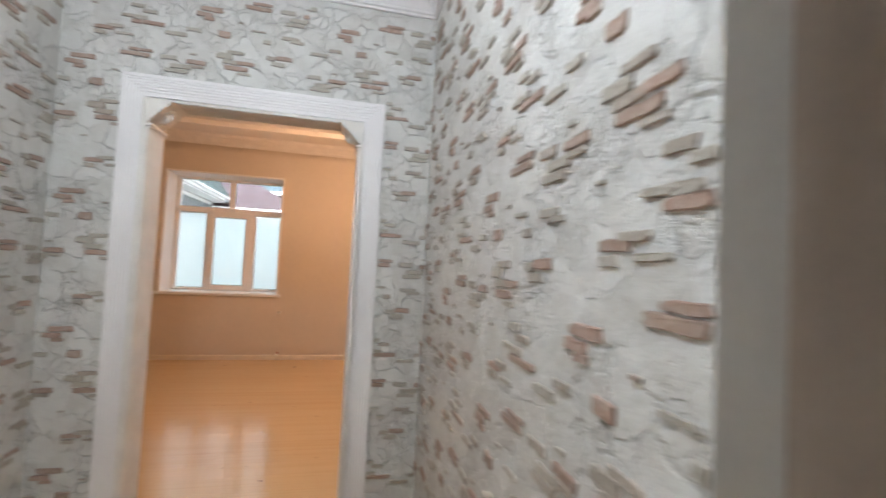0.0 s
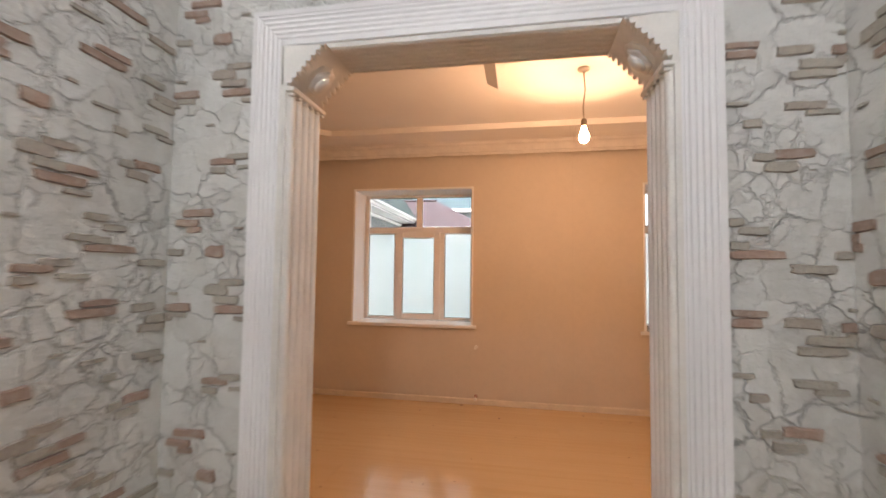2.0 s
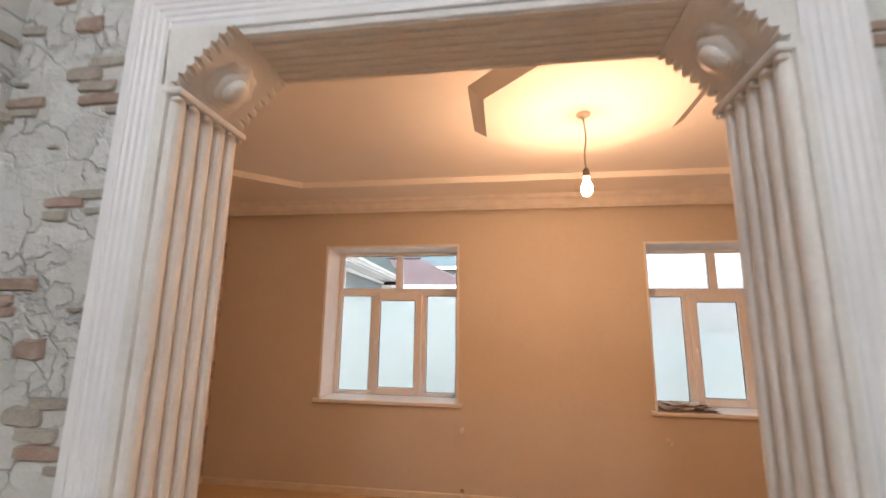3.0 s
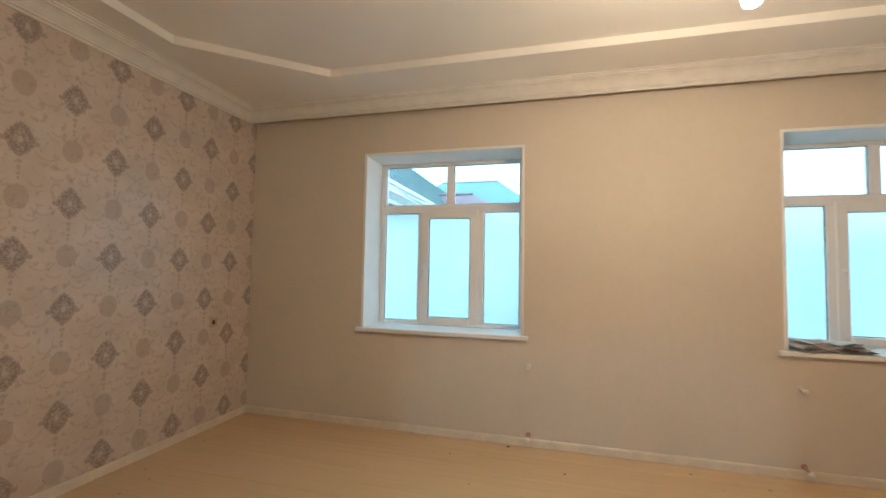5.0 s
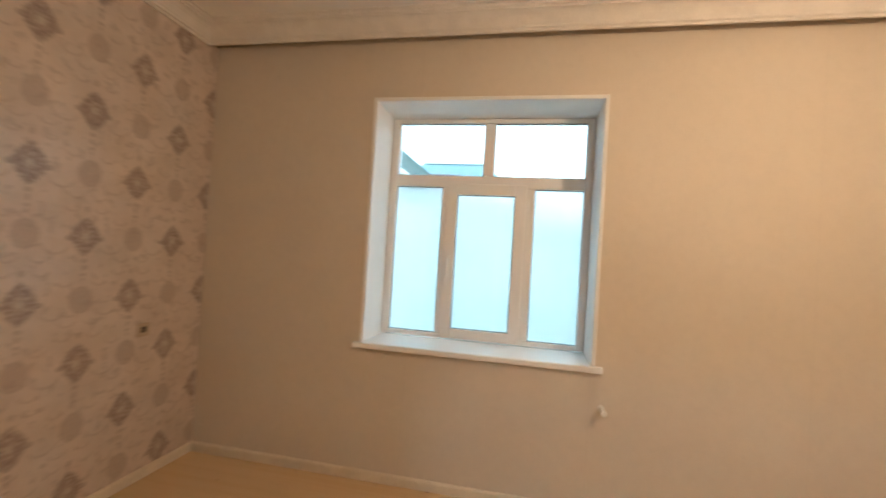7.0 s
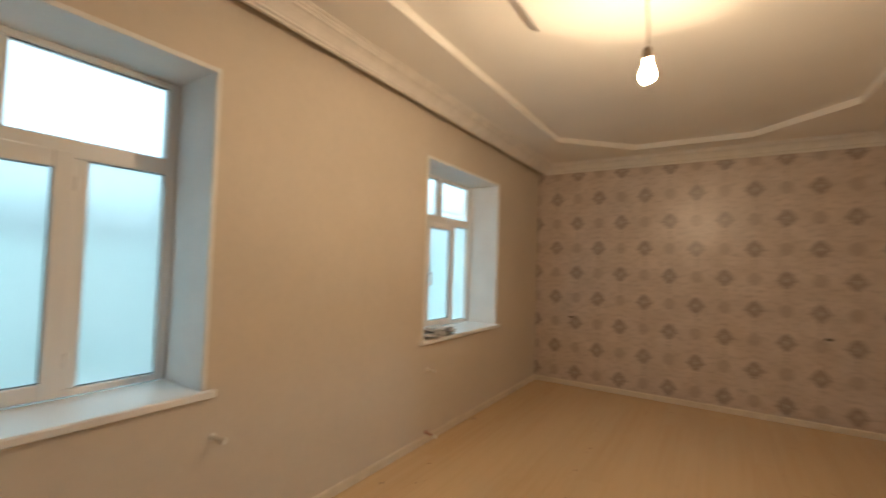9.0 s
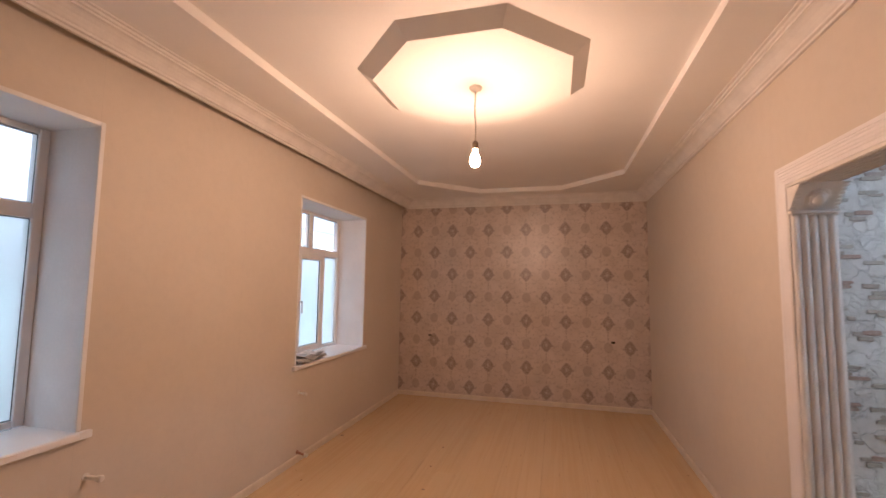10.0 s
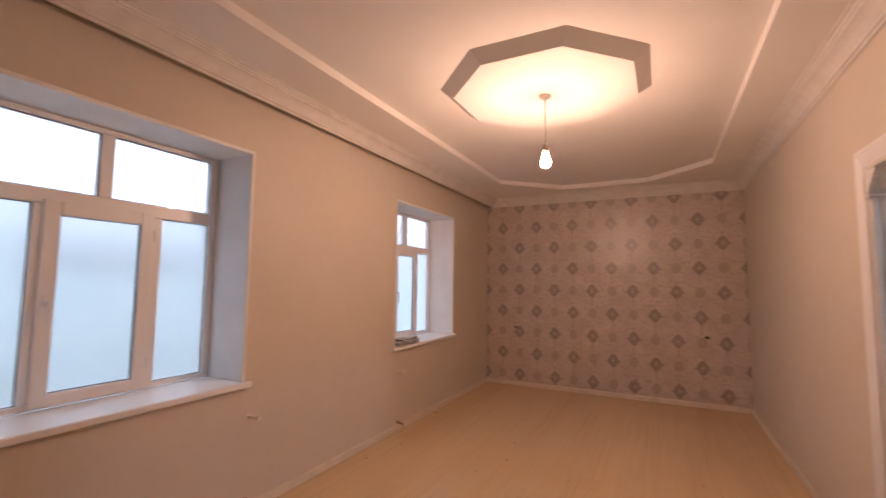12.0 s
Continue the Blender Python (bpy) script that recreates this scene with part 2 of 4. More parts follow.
def medallion_paper(name, y0, z0):
    """Wallpaper with staggered diamond and oval medallions, drops and swags. (y0, z0): the middle of one diamond."""
    g = Nodes(name)
    x, y, z = g.xyz()
    wob = g.noise(g.vec(y, z), 55.0, 3, 0.6)
    petal = g.noise(g.vec(y, z), 62.0, 2, 0.5)
    CU, CV = 0.514, 0.616
    u = g.math("DIVIDE", g.math("SUBTRACT", y, y0 - 100 * CU), CU)
    v = g.math("DIVIDE", g.math("SUBTRACT", z, z0 - 100 * CV), CV)
    fold = lambda t, size, off: g.math("MULTIPLY", g.math("SUBTRACT", g.math("FRACT", g.math("ADD", t, off)), 0.5), size)
    a = (fold(u, CU, 0.5), fold(u, CU, 0.0))
    b = (fold(v, CV, 0.5), fold(v, CV, 0.0))
    dark = mid = swag = light = None
    
    def upon(old, new_one):
        return new_one if old is None else g.math("MAXIMUM", old, new_one)

    for i in (0, 1):
        X, Y = a[i], b[i]                                  # diamonds
        ax, ay = g.math("ABSOLUTE", X), g.math("ABSOLUTE", Y)
        d = g.math("ADD", g.math("POWER", g.math("DIVIDE", ax, 0.076), 1.35), g.math("POWER", g.math("DIVIDE", ay, 0.098), 1.35))
        teeth = g.math("MULTIPLY", g.math("SINE", g.math("MULTIPLY", g.math("SUBTRACT", ax, ay), 230.0)), 0.04)
        d = g.math("ADD", g.math("ADD", d, teeth), g.math("MULTIPLY", g.math("SUBTRACT", wob, 0.5), 0.5))
        ring = g.math("MULTIPLY", g.step(g.math("SINE", g.math("MULTIPLY", d, 8.0)), -0.6, 1.0, 1.0, 0.80), g.step(petal, 0.42, 0.66, 1.0, 0.52))
        dark = upon(dark, g.math("MULTIPLY", g.step(d, 0.88, 1.04, 1.0, 0.0), ring))
        tip = g.math("ADD", g.math("POWER", g.math("DIVIDE", g.math("SUBTRACT", ax, 0.076), 0.016), 2.0), g.math("POWER", g.math("DIVIDE", g.math("ADD", Y, 0.010), 0.014), 2.0))
        dark = upon(dark, g.math("MULTIPLY", g.step(tip, 0.6, 1.2, 1.0, 0.0), 0.65))
        r0 = g.math("ADD", g.math("POWER", g.math("DIVIDE", X, 0.012), 2.0), g.math("POWER", g.math("DIVIDE", Y, 0.018), 2.0))
        light = upon(light, g.step(r0, 0.6, 1.2, 1.0, 0.0))
        for dy, rx, ry in ((0.135, 0.012, 0.016), (-0.118, 0.016, 0.012), (-0.150, 0.009, 0.016), (-0.185, 0.013, 0.009), (-0.208, 0.007, 0.010)):   # drops over and under
            q = g.math("ADD", g.math("POWER", g.math("DIVIDE", X, rx), 2.0), g.math("POWER", g.math("DIVIDE", g.math("SUBTRACT", Y, dy), ry), 2.0))
            mid = upon(mid, g.math("MULTIPLY", g.step(q, 0.6, 1.25, 1.0, 0.0), 0.8))
        X, Y = a[i], b[1 - i]                              # ovals
        r = g.math("SQRT", g.math("ADD", g.math("POWER", g.math("DIVIDE", X, 0.058), 2.0), g.math("POWER", g.math("DIVIDE", Y, 0.070), 2.0)))
        r = g.math("ADD", r, g.math("MULTIPLY", g.math("SUBTRACT", wob, 0.5), 0.35))
        lace = g.step(g.math("SINE", g.math("MULTIPLY", r, 19.0)), -0.3, 0.6, 0.85, 0.72)
        mid = upon(mid, g.math("MULTIPLY", g.step(r, 0.86, 1.06, 1.0, 0.0), lace))
        for side in (-1, 1):                               # swags that hang beside each oval
            for dx, dy, rad, thick in ((0.125, 0.030, 0.062, 0.010), (0.082, -0.098, 0.034, 0.010), (0.185, -0.150, 0.036, 0.010), (0.060, 0.090, 0.040, 0.009)):
                Xs, Ys = g.math("ADD", X, side * dx), g.math("ADD", Y, dy)
                rr = g.math("SQRT", g.math("ADD", g.math("POWER", Xs, 2.0), g.math("POWER", g.math("MULTIPLY", Ys, 1.15), 2.0)))
                rr = g.math("ADD", rr, g.math("MULTIPLY", g.math("SUBTRACT", wob, 0.5), 0.016))
                arc = g.step(g.math("ABSOLUTE", g.math("SUBTRACT", rr, rad)), 0.002, thick, 1.0, 0.0)
                swag = upon(swag, g.math("MULTIPLY", arc, g.step(Ys, -rad * 0.5, 0.0, 1.0, 0.0)))
    specks = g.step(g.noise(g.vec(y, g.math("MULTIPLY", z, 0.8)), 27.0, 2), 0.57, 0.64)
    cloud = g.noise(g.vec(y, z), 5.0, 3)
    lace_all = g.noise(g.vec(y, z), 16.0, 5, 0.7)
    base = g.mix(g.step(cloud, 0.3, 0.7), (0.58, 0.49, 0.425), (0.66, 0.565, 0.50))
    base = g.mix(g.math("MULTIPLY", g.step(lace_all, 0.46, 0.66), 0.20), base, (0.48, 0.40, 0.345))
    base = g.mix(g.math("MULTIPLY", specks, 0.52), base, (0.42, 0.345, 0.30))
    base = g.mix(g.math("MULTIPLY", swag, 0.32), base, (0.36, 0.265, 0.22))
    base = g.mix(g.math("MULTIPLY", mid, 0.62), base, (0.34, 0.265, 0.22))
    base = g.mix(g.math("MULTIPLY", g.math("MULTIPLY", dark, g.step(wob, 0.25, 0.6, 0.7, 1.0)), 0.86), base, (0.22, 0.165, 0.14))
    base = g.mix(g.math("MULTIPLY", light, 0.7), base, (0.58, 0.54, 0.49))
    g.bump(g.math("ADD", g.math("ADD", dark, mid), g.math("MULTIPLY", g.noise(g.vec(y, z), 180.0, 3), 0.5)), 0.0008, 0.7)
    g.b.inputs["IOR"].default_value = 1.65
    return g.done(base, g.step(dark, 0.0, 1.0, 0.33, 0.28))


def floor_wood(name="varnished_pine"):
    g = Nodes(name)
    p = g.place()
    r = g.t.nodes.new("ShaderNodeObjectInfo").outputs["Random"]
    x, y, z = g.xyz(p)
    sh = g.vec(g.math("ADD", g.math("MULTIPLY", x, 0.22), g.math("MULTIPLY", r, 31.0)), g.math("MULTIPLY", y, 9.0), r)
    warp = g.noise(sh, 1.6, 5, 0.6)
    fine = g.noise(g.vec(g.math("MULTIPLY", x, 1.2), g.math("MULTIPLY", y, 120.0), r), 1.0, 4, 0.6)
    rings = g.step(g.math("SINE", g.math("MULTIPLY", warp, 22.0)), -1.0, 1.0)
    c = g.mix(g.math("MULTIPLY", rings, 0.26), (0.66, 0.485, 0.275), (0.56, 0.375, 0.185))
    c = g.mix(g.math("MULTIPLY", g.step(fine, 0.45, 0.75), 0.20), c, (0.50, 0.31, 0.14))
    c = g.mix(g.math("MULTIPLY", r, 0.22), c, (0.72, 0.55, 0.33))
    wear = g.noise(g.vec(g.math("MULTIPLY", x, 0.5), y), 1.3, 3)
    for size, amount, tint, edge in ((2.6, 0.85, (0.13, 0.06, 0.03), 0.040), (5.2, 0.70, (0.19, 0.10, 0.05), 0.056)):
        k = g.t.nodes.new("ShaderNodeTexVoronoi")
        g.put(k.inputs["Vector"], g.vec(x, g.math("MULTIPLY", y, 1.5), size))
        g.put(k.inputs["Scale"], size)
        spot = g.math("ADD", k.outputs[0], g.math("MULTIPLY", g.noise(p, 40.0, 3), 0.035))
        c = g.mix(g.math("MULTIPLY", g.step(spot, edge, edge + 0.012, 1.0, 0.0), amount), c, tint)
    g.bump(fine, 0.0002, 0.4)
    return g.done(c, g.step(wear, 0.3, 0.7, 0.14, 0.21))


WEST_MOTIF, EAST_MOTIF = (4.364, 1.372), (4.119, 1.398)     # middle of one diamond
CREAM = wall_paper_plain()
STONE = stone_paper()
BRICK = (brick_print(False), brick_print(True))
BRICK_JOINED = (brick_print(False, True), brick_print(True, True))
PAPER_W = medallion_paper("medallion_wallpaper_west", *WEST_MOTIF)
PAPER_E = medallion_paper("medallion_wallpaper_east", *EAST_MOTIF)
WOOD = floor_wood()
CEIL = plain("ceiling_paint", (0.86, 0.83, 0.785), 0.75, 0.03, 2.0, 90, 0.0002)
REVEAL = plain("white_reveal_plaster", (0.87, 0.86, 0.845), 0.55, 0.05, 4, 70, 0.0005)
TRIM = plain("white_gloss_trim", (0.83, 0.805, 0.80), 0.45, 0.03, 3, 40, 0.0)
GYPSUM = plain("cast_gypsum", (0.78, 0.745, 0.70), 0.6, 0.08, 9, 110, 0.0006)
PVC = plain("white_pvc", (0.88, 0.875, 0.87), 0.36, 0.012, 1.5, 40, 0.0)
RUBBER = plain("black_gasket", (0.03, 0.032, 0.035), 0.55, 0.2, 20, 90)
BASE = plain("pale_wood_skirting", (0.74, 0.655, 0.53), 0.4, 0.1, 8, 60)
WHITE_PLASTIC = plain("pipe_plastic", (0.80, 0.77, 0.71), 0.35, 0.05, 20, 80)
SOCKET_HOLE_BLACK = plain("socket_and_hole_black", (0.025, 0.025, 0.027), 0.35, 0.2, 30, 90)
COPPER_PLASTIC = plain("terracotta_plastic", (0.42, 0.22, 0.16), 0.45, 0.12, 30, 90)
RUBBLE = plain("plaster_rubble", (0.26, 0.19, 0.13), 0.85, 0.2, 40, 160, 0.001)
BEIGE_PLASTIC = plain("beige_plastic", (0.50, 0.40, 0.29), 0.45, 0.1, 30, 90)
DOOR_BEIGE = plain("beige_door_paint", (0.70, 0.60, 0.53), 0.4, 0.08, 4, 60)
def newsprint():
    g = Nodes("newsprint")
    x, y, z = g.xyz()
    lines = g.step(g.math("SINE", g.math("MULTIPLY", y, 900.0)), -0.2, 0.4)
    block = g.step(g.noise(g.vec(x, y, z), 11.0, 2), 0.48, 0.52)
    c = g.mix(g.math("MULTIPLY", lines, g.math("MULTIPLY", block, 0.6)), (0.66, 0.63, 0.59), (0.24, 0.235, 0.23))
    photo = g.step(g.noise(g.vec(x, y, z), 7.0, 1), 0.62, 0.64)
    c = g.mix(g.math("MULTIPLY", photo, 0.55), c, (0.16, 0.155, 0.155))
    return g.done(c, 0.85)


PAPER_GREY = newsprint()
ROOF_GREEN = plain("green_roof_steel", (0.012, 0.027, 0.026), 0.8, 0.15, 1.5, 9, 0.002)
ROOF_RED = plain("red_roof_steel", (0.026, 0.015, 0.019), 0.8, 0.15, 1.5, 9, 0.002)
ROOF_TEAL = plain("teal_roof_steel", (0.020, 0.040, 0.049), 0.8, 0.12, 1.0, 7, 0.002)
FASCIA = plain("white_fascia_board", (0.78, 0.78, 0.77), 0.5, 0.08, 3, 30)
RENDER_GREY = plain("grey_house_render", (0.20, 0.225, 0.23), 0.85, 0.2, 1.2, 20, 0.003)
GROUND = plain("yard_ground", (0.20, 0.20, 0.19), 0.9, 0.3, 0.5, 8, 0.01)
# for the wall added outside the frosted panes
PANE_SHADE = plain("pane_shade_grey", (0.12, 0.145, 0.145), 0.85, 0.2, 0.9, 18, 0.004)
CORD = plain("lamp_cord", (0.55, 0.50, 0.43), 0.5, 0.1, 40, 90)
SOCKET = plain("lamp_socket_bakelite", (0.20, 0.15, 0.10), 0.4, 0.15, 40, 90)


def bulb_glow():
    g = Nodes("glowing_bulb_glass")
    g.b.inputs["Emission Color"].default_value = (*BULB_COLOUR, 1)
    g.b.inputs["Emission Strength"].default_value = BULB_POWER
    return g.done((0.9, 0.88, 0.82), 0.3)


def clear_glass():
    g = Nodes("clear_glass")
    g.b.inputs["Transmission Weight"].default_value = 1.0
    g.b.inputs["IOR"].default_value = 1.45
    return g.done((0.97, 0.99, 0.985), 0.0)


def frosted_glass():
    """Etched glass: scatters what passes, with a faint smooth shine."""
    g = Nodes("frosted_glass")
    p = g.place()
    tint = g.mix(g.step(g.noise(p, 2.0, 3), 0.3, 0.7), (0.93, 0.965, 0.96), (0.97, 0.99, 0.985))
    through_glass = g.t.nodes.new("ShaderNodeBsdfRefraction")
    g.put(through_glass.inputs["Color"], tint)
    through_glass.inputs["Roughness"].default_value = 0.34
    through_glass.inputs["IOR"].default_value = 1.35
    shine = g.t.nodes.new("ShaderNodeBsdfGlossy")
    shine.inputs["Roughness"].default_value = 0.06
    milk = g.t.nodes.new("ShaderNodeBsdfTranslucent")
    g.put(milk.inputs["Color"], tint)
    etched = g.t.nodes.new("ShaderNodeMixShader")
    etched.inputs[0].default_value = 0.28
    g.t.links.new(through_glass.outputs[0], etched.inputs[1])
    g.t.links.new(milk.outputs[0], etched.inputs[2])
    both = g.t.nodes.new("ShaderNodeMixShader")
    both.inputs[0].default_value = 0.04
    g.t.links.new(etched.outputs[0], both.inputs[1])
    g.t.links.new(shine.outputs[0], both.inputs[2])
    g.t.links.new(both.outputs[0], g.t.nodes["Material Output"].inputs[0])
    return g.m


# glow of the added hall lamp
def fill_glow():
    g = Nodes("hall_fill_diffuser")
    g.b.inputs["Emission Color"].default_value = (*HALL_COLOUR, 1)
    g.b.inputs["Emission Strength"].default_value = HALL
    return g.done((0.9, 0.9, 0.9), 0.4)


GLOW, GLASS, FROST, HALL_FILL = bulb_glow(), clear_glass(), frosted_glass(), fill_glow()

# ---------- structure: room ----------
north_at = lambda u, d, z: (u, N + d, z)
wall("wall_north", (W - 0.2, E + 0.2), (0, TOP), [(a, b, WZ0 - 0.03, WZ1) for a, b in WIN], north_at, 0.42, (CREAM, REVEAL), 1)
wall("wall_west", (S, N), (0, TOP), [], lambda u, d, z: (W - d, u, z), 0.2, (PAPER_W,))
wall("wall_east", (S, N), (0, TOP), [], lambda u, d, z: (E + d, u, z), 0.2, (PAPER_E,))
wall("wall_south", (W - 0.2, E + 0.2), (0, TOP), [(DX0, DX1, -0.01, DZ)], lambda u, d, z: (u, S - d, z), S - HY - 0.004, (CREAM, REVEAL), 1)

# ---------- structure: hall ----------
hall_front = wall("wall_hall_front", (HW, HE), (0, TOP), [(DX0, DX1, -0.01, DZ)], lambda u, d, z: (u, HY + d, z), 0.004, (STONE, REVEAL), 1)
hall_left = wall("wall_hall_left", (HS, HY), (0, TOP), [], lambda u, d, z: (HW - d, u, z), 0.15, (STONE,))
SIDE = (-0.60, 0.25, -0.01, 2.06)
hall_right = wall("wall_hall_right", (HS, HY), (0, TOP), [SIDE], lambda u, d, z: (HE + d, u, z), 0.11, (STONE, REVEAL), 1)
wall("wall_hall_back", (HW - 0.15, HE + 0.15), (0, TOP), [], lambda u, d, z: (u, HS - d, z), 0.3, (STONE, REVEAL), 1)
tagged(new("ceiling_hall", mesh_of("ceiling_hall", boxed(HW - 0.15, HE + 0.15, HS - 0.3, S - 0.02, TOP - 0.13, TOP + 0.1), CEIL)), kind="structure")
tagged(new("floor_hall", mesh_of("floor_hall", boxed(HW - 0.15, HE + 0.15, HS - 0.3, S, -0.12, -0.004), WOOD)), kind="structure")

# ---------- structure: ceiling of the room ----------
POCKET, OCT_H = N - 0.088, 0.064
tray_plan = [(-1.90, 5.09), (-2.66, 4.43), (-2.66, 3.39), (-1.90, 2.75), (2.78, 2.75), (3.43, 3.39), (3.43, 4.43), (2.78, 5.09)]


def build_ceiling():
    bm = bmesh.new()
    outer = [bm.verts.new((x, y, SOFFIT)) for x, y in ((W, S), (E, S), (E, POCKET), (W, POCKET))]
    low = [bm.verts.new((x, y, SOFFIT)) for x, y in tray_plan]
    high = [bm.verts.new((x, y, TRAY)) for x, y in tray_plan]
    edges = [bm.edges.new((r[i], r[(i + 1) % len(r)])) for r in (outer, low) for i in range(len(r))]
    bmesh.ops.triangle_fill(bm, edges=edges, use_beauty=True)
    for i in range(8):
        bm.faces.new((low[i], low[(i + 1) % 8], high[(i + 1) % 8], high[i]))
    bm.faces.new(high)
    a, b = outer[3], outer[2]
    c, d = bm.verts.new((E, POCKET, TOP)), bm.verts.new((W, POCKET, TOP))
    bm.faces.new((a, b, c, d))
    ob = new("ceiling", mesh_of("ceiling", bm, CEIL))
    return tagged(ob, kind="structure")


build_ceiling()
tagged(new("ceiling_slab", mesh_of("ceiling_slab", boxed(W - 0.2, E + 0.2, S, N + 0.42, TOP, TOP + 0.15), CEIL)), kind="structure")

OCT = lambda apo, z: [(BULB[0] + apo / math.cos(math.pi / 8) * math.cos(math.pi / 8 + k * math.pi / 4), BULB[1] + 0.006 + apo / math.cos(math.pi / 8) * math.sin(math.pi / 8 + k * math.pi / 4), z) for k in range(8)]


def build_octagon():
    bm = bmesh.new()
    up = [bm.verts.new(p) for p in OCT(0.660, TRAY - 0.0005)]
    lo = [bm.verts.new(p) for p in OCT(0.574, TRAY - OCT_H)]
    for k in range(8):
        bm.faces.new((up[k], up[(k + 1) % 8], lo[(k + 1) % 8], lo[k]))
    bm.faces.new(lo)
    bm.faces.new(up)
    ob = new("ceiling_octagon", mesh_of("ceiling_octagon", bm, CEIL))
    return tagged(ob, "dropped octagonal plaster ceiling panel round the bulb", "ceiling panel", kind="structure")


build_octagon()
# Unseen filler, added so that the shallower pocket catches more bounced light.
tagged(new("pocket_filler", mesh_of("pocket_filler", boxed(W, E, POCKET + 0.001, N - 0.001, SOFFIT + 0.02, TOP - 0.004), CEIL)), kind="structure")

CORNICE = [(1.35 * d, 0.90 * h) for d, h in (
    (0.0, -0.125), (0.010, -0.125), (0.012, -0.112), (0.021, -0.108), (0.023, -0.098), (0.019, -0.094), (0.024, -0.086), (0.031, -0.072), (0.041, -0.055),
    (0.054, -0.040), (0.062, -0.034), (0.070, -0.032), (0.071, -0.022), (0.080, -0.019), (0.083, -0.008), (0.094, -0.006), (0.095, 0.0), (0.0, 0.0))]
room_ring = [(W, S), (E, S), (E, POCKET), (W, POCKET)]
tagged(new("trim_cornice", mesh_of("trim_cornice", sweep(CORNICE, room_ring, lambda p, h: (p.x, p.y, SOFFIT + h), True), GYPSUM)), "cream moulded plaster cornice under the ceiling", "cornice", kind="structure")
hall_ring = [(HW, HS), (HE, HS), (HE, HY), (HW, HY)]
tagged(new("trim_cornice_hall", mesh_of("trim_cornice_hall", sweep(CORNICE, hall_ring, lambda p, h: (p.x, p.y, TOP - 0.132 + h), True), TRIM)), "white moulded cornice in the hall", "cornice", kind="structure")

BOARD = [(0.0, 0.0), (0.012, 0.0), (0.012, 0.046), (0.009, 0.055), (0.005, 0.059), (0.0, 0.059)]


def baseboard(path):
    tagged(new("baseboard", mesh_of("baseboard", sweep(BOARD, path, lambda p, h: (p.x, p.y, h + 0.001)), BASE)), kind="structure")


baseboard([(0.53, S), (E, S), (E, N), (W, N), (W, S), (-0.815, S)])

# ---------- door surround ----------
def fluted(width, base, rib, n, lip=0.012):
    """Profile of a fluted board: (across, proud)."""
    out = [(0.0, 0.0), (0.0, base + rib), (lip, base + rib)]
    w = (width - 2 * lip) / n
    for k in range(n):
        x = lip + k * w
        out += [(x + 0.12 * w, base), (x + 0.30 * w, base + 0.75 * rib), (x + 0.5 * w, base + rib), (x + 0.70 * w, base + 0.75 * rib), (x + 0.88 * w, base)]
    return out + [(width - lip, base + rib), (width, base + rib), (width, 0.0)]


surround = thing("door_surround", (DX0, HY, 0), "white fluted door surround with carved corner brackets", "door frame")


def under(ob, parent):
    """Keeps a part where it was drawn."""
    ob.parent = parent
    ob.matrix_parent_inverse = Matrix.Translation(-parent.matrix_basis.translation)
    return ob


def casing(y_face, sign, width, n):
    prof = fluted(width, 0.016, 0.0024, n, 0.017)
    flip = lambda pr: [(-a, b) for a, b in pr]
    runs = (("architrave_side", [(DX0, 0.0), (DX0, DZ)], (0, 1)), ("architrave_head", [(DX0, DZ), (DX1, DZ)], (1, 1)), ("architrave_side", [(DX1, DZ), (DX1, 0.0)], (1, 0)))
    for name, (p, q), mitre in runs:
        bm = bmesh.new()
        a, b = Vector(p), Vector(q)
        d = (b - a).normalized()
        nrm = Vector((-d.y, d.x))
        rings = []
        for end, m, s in ((a, mitre[0], -1), (b, mitre[1], 1)):
            rings.append([bm.verts.new(((end + nrm * o + d * (o * m * s)).x, y_face + sign * h, (end + nrm * o + d * (o * m * s)).y)) for o, h in prof])
        k = len(prof)
        for j in range(k):
            bm.faces.new((rings[0][j], rings[0][(j + 1) % k], rings[1][(j + 1) % k], rings[1][j]))
        bm.faces.new(rings[0])
        bm.faces.new(rings[1])
        under(part(name, bm, TRIM, None), surround)


casing(HY, -1, 0.110, 5)
casing(S, 1, 0.098, 4)

LY0, LY1 = HY - 0.012, S + 0.016      # depth of the linings


def pilaster(x_face, sign):
    """Fluted lining board on a jamb: five rounded ribs on a backing."""
    base = part("pilaster", boxed(min(x_face, x_face + sign * 0.014), max(x_face, x_face + sign * 0.014), LY0, LY1, 0.0, DZ - 0.132), GYPSUM, None, "fluted white pilaster lining")
    under(base, surround)
    n = 5
    pitch = (LY1 - LY0 - 0.012) / n
    for k in range(n):
        bm = bmesh.new()
        yc = LY0 + 0.006 + (k + 0.5) * pitch
        ring = [(math.cos(t) * pitch * 0.44, math.sin(t) * 0.015) for t in [math.pi * j / 8 for j in range(9)]]
        lo = [bm.verts.new((x_face + sign * (0.0145 + h), yc + c, 0.0)) for c, h in ring]
        hi = [bm.verts.new((x_face + sign * (0.0145 + h), yc + c, DZ - 0.136)) for c, h in ring]
        for j in range(9):
            bm.faces.new((lo[j], lo[(j + 1) % 9], hi[(j + 1) % 9], hi[j]))
        bm.faces.new(lo)
        bm.faces.new(hi)
        rib = part("rib", bm, GYPSUM, None, smooth=False)
        rib.parent = base
        rib.matrix_parent_inverse = Matrix.Identity(4)


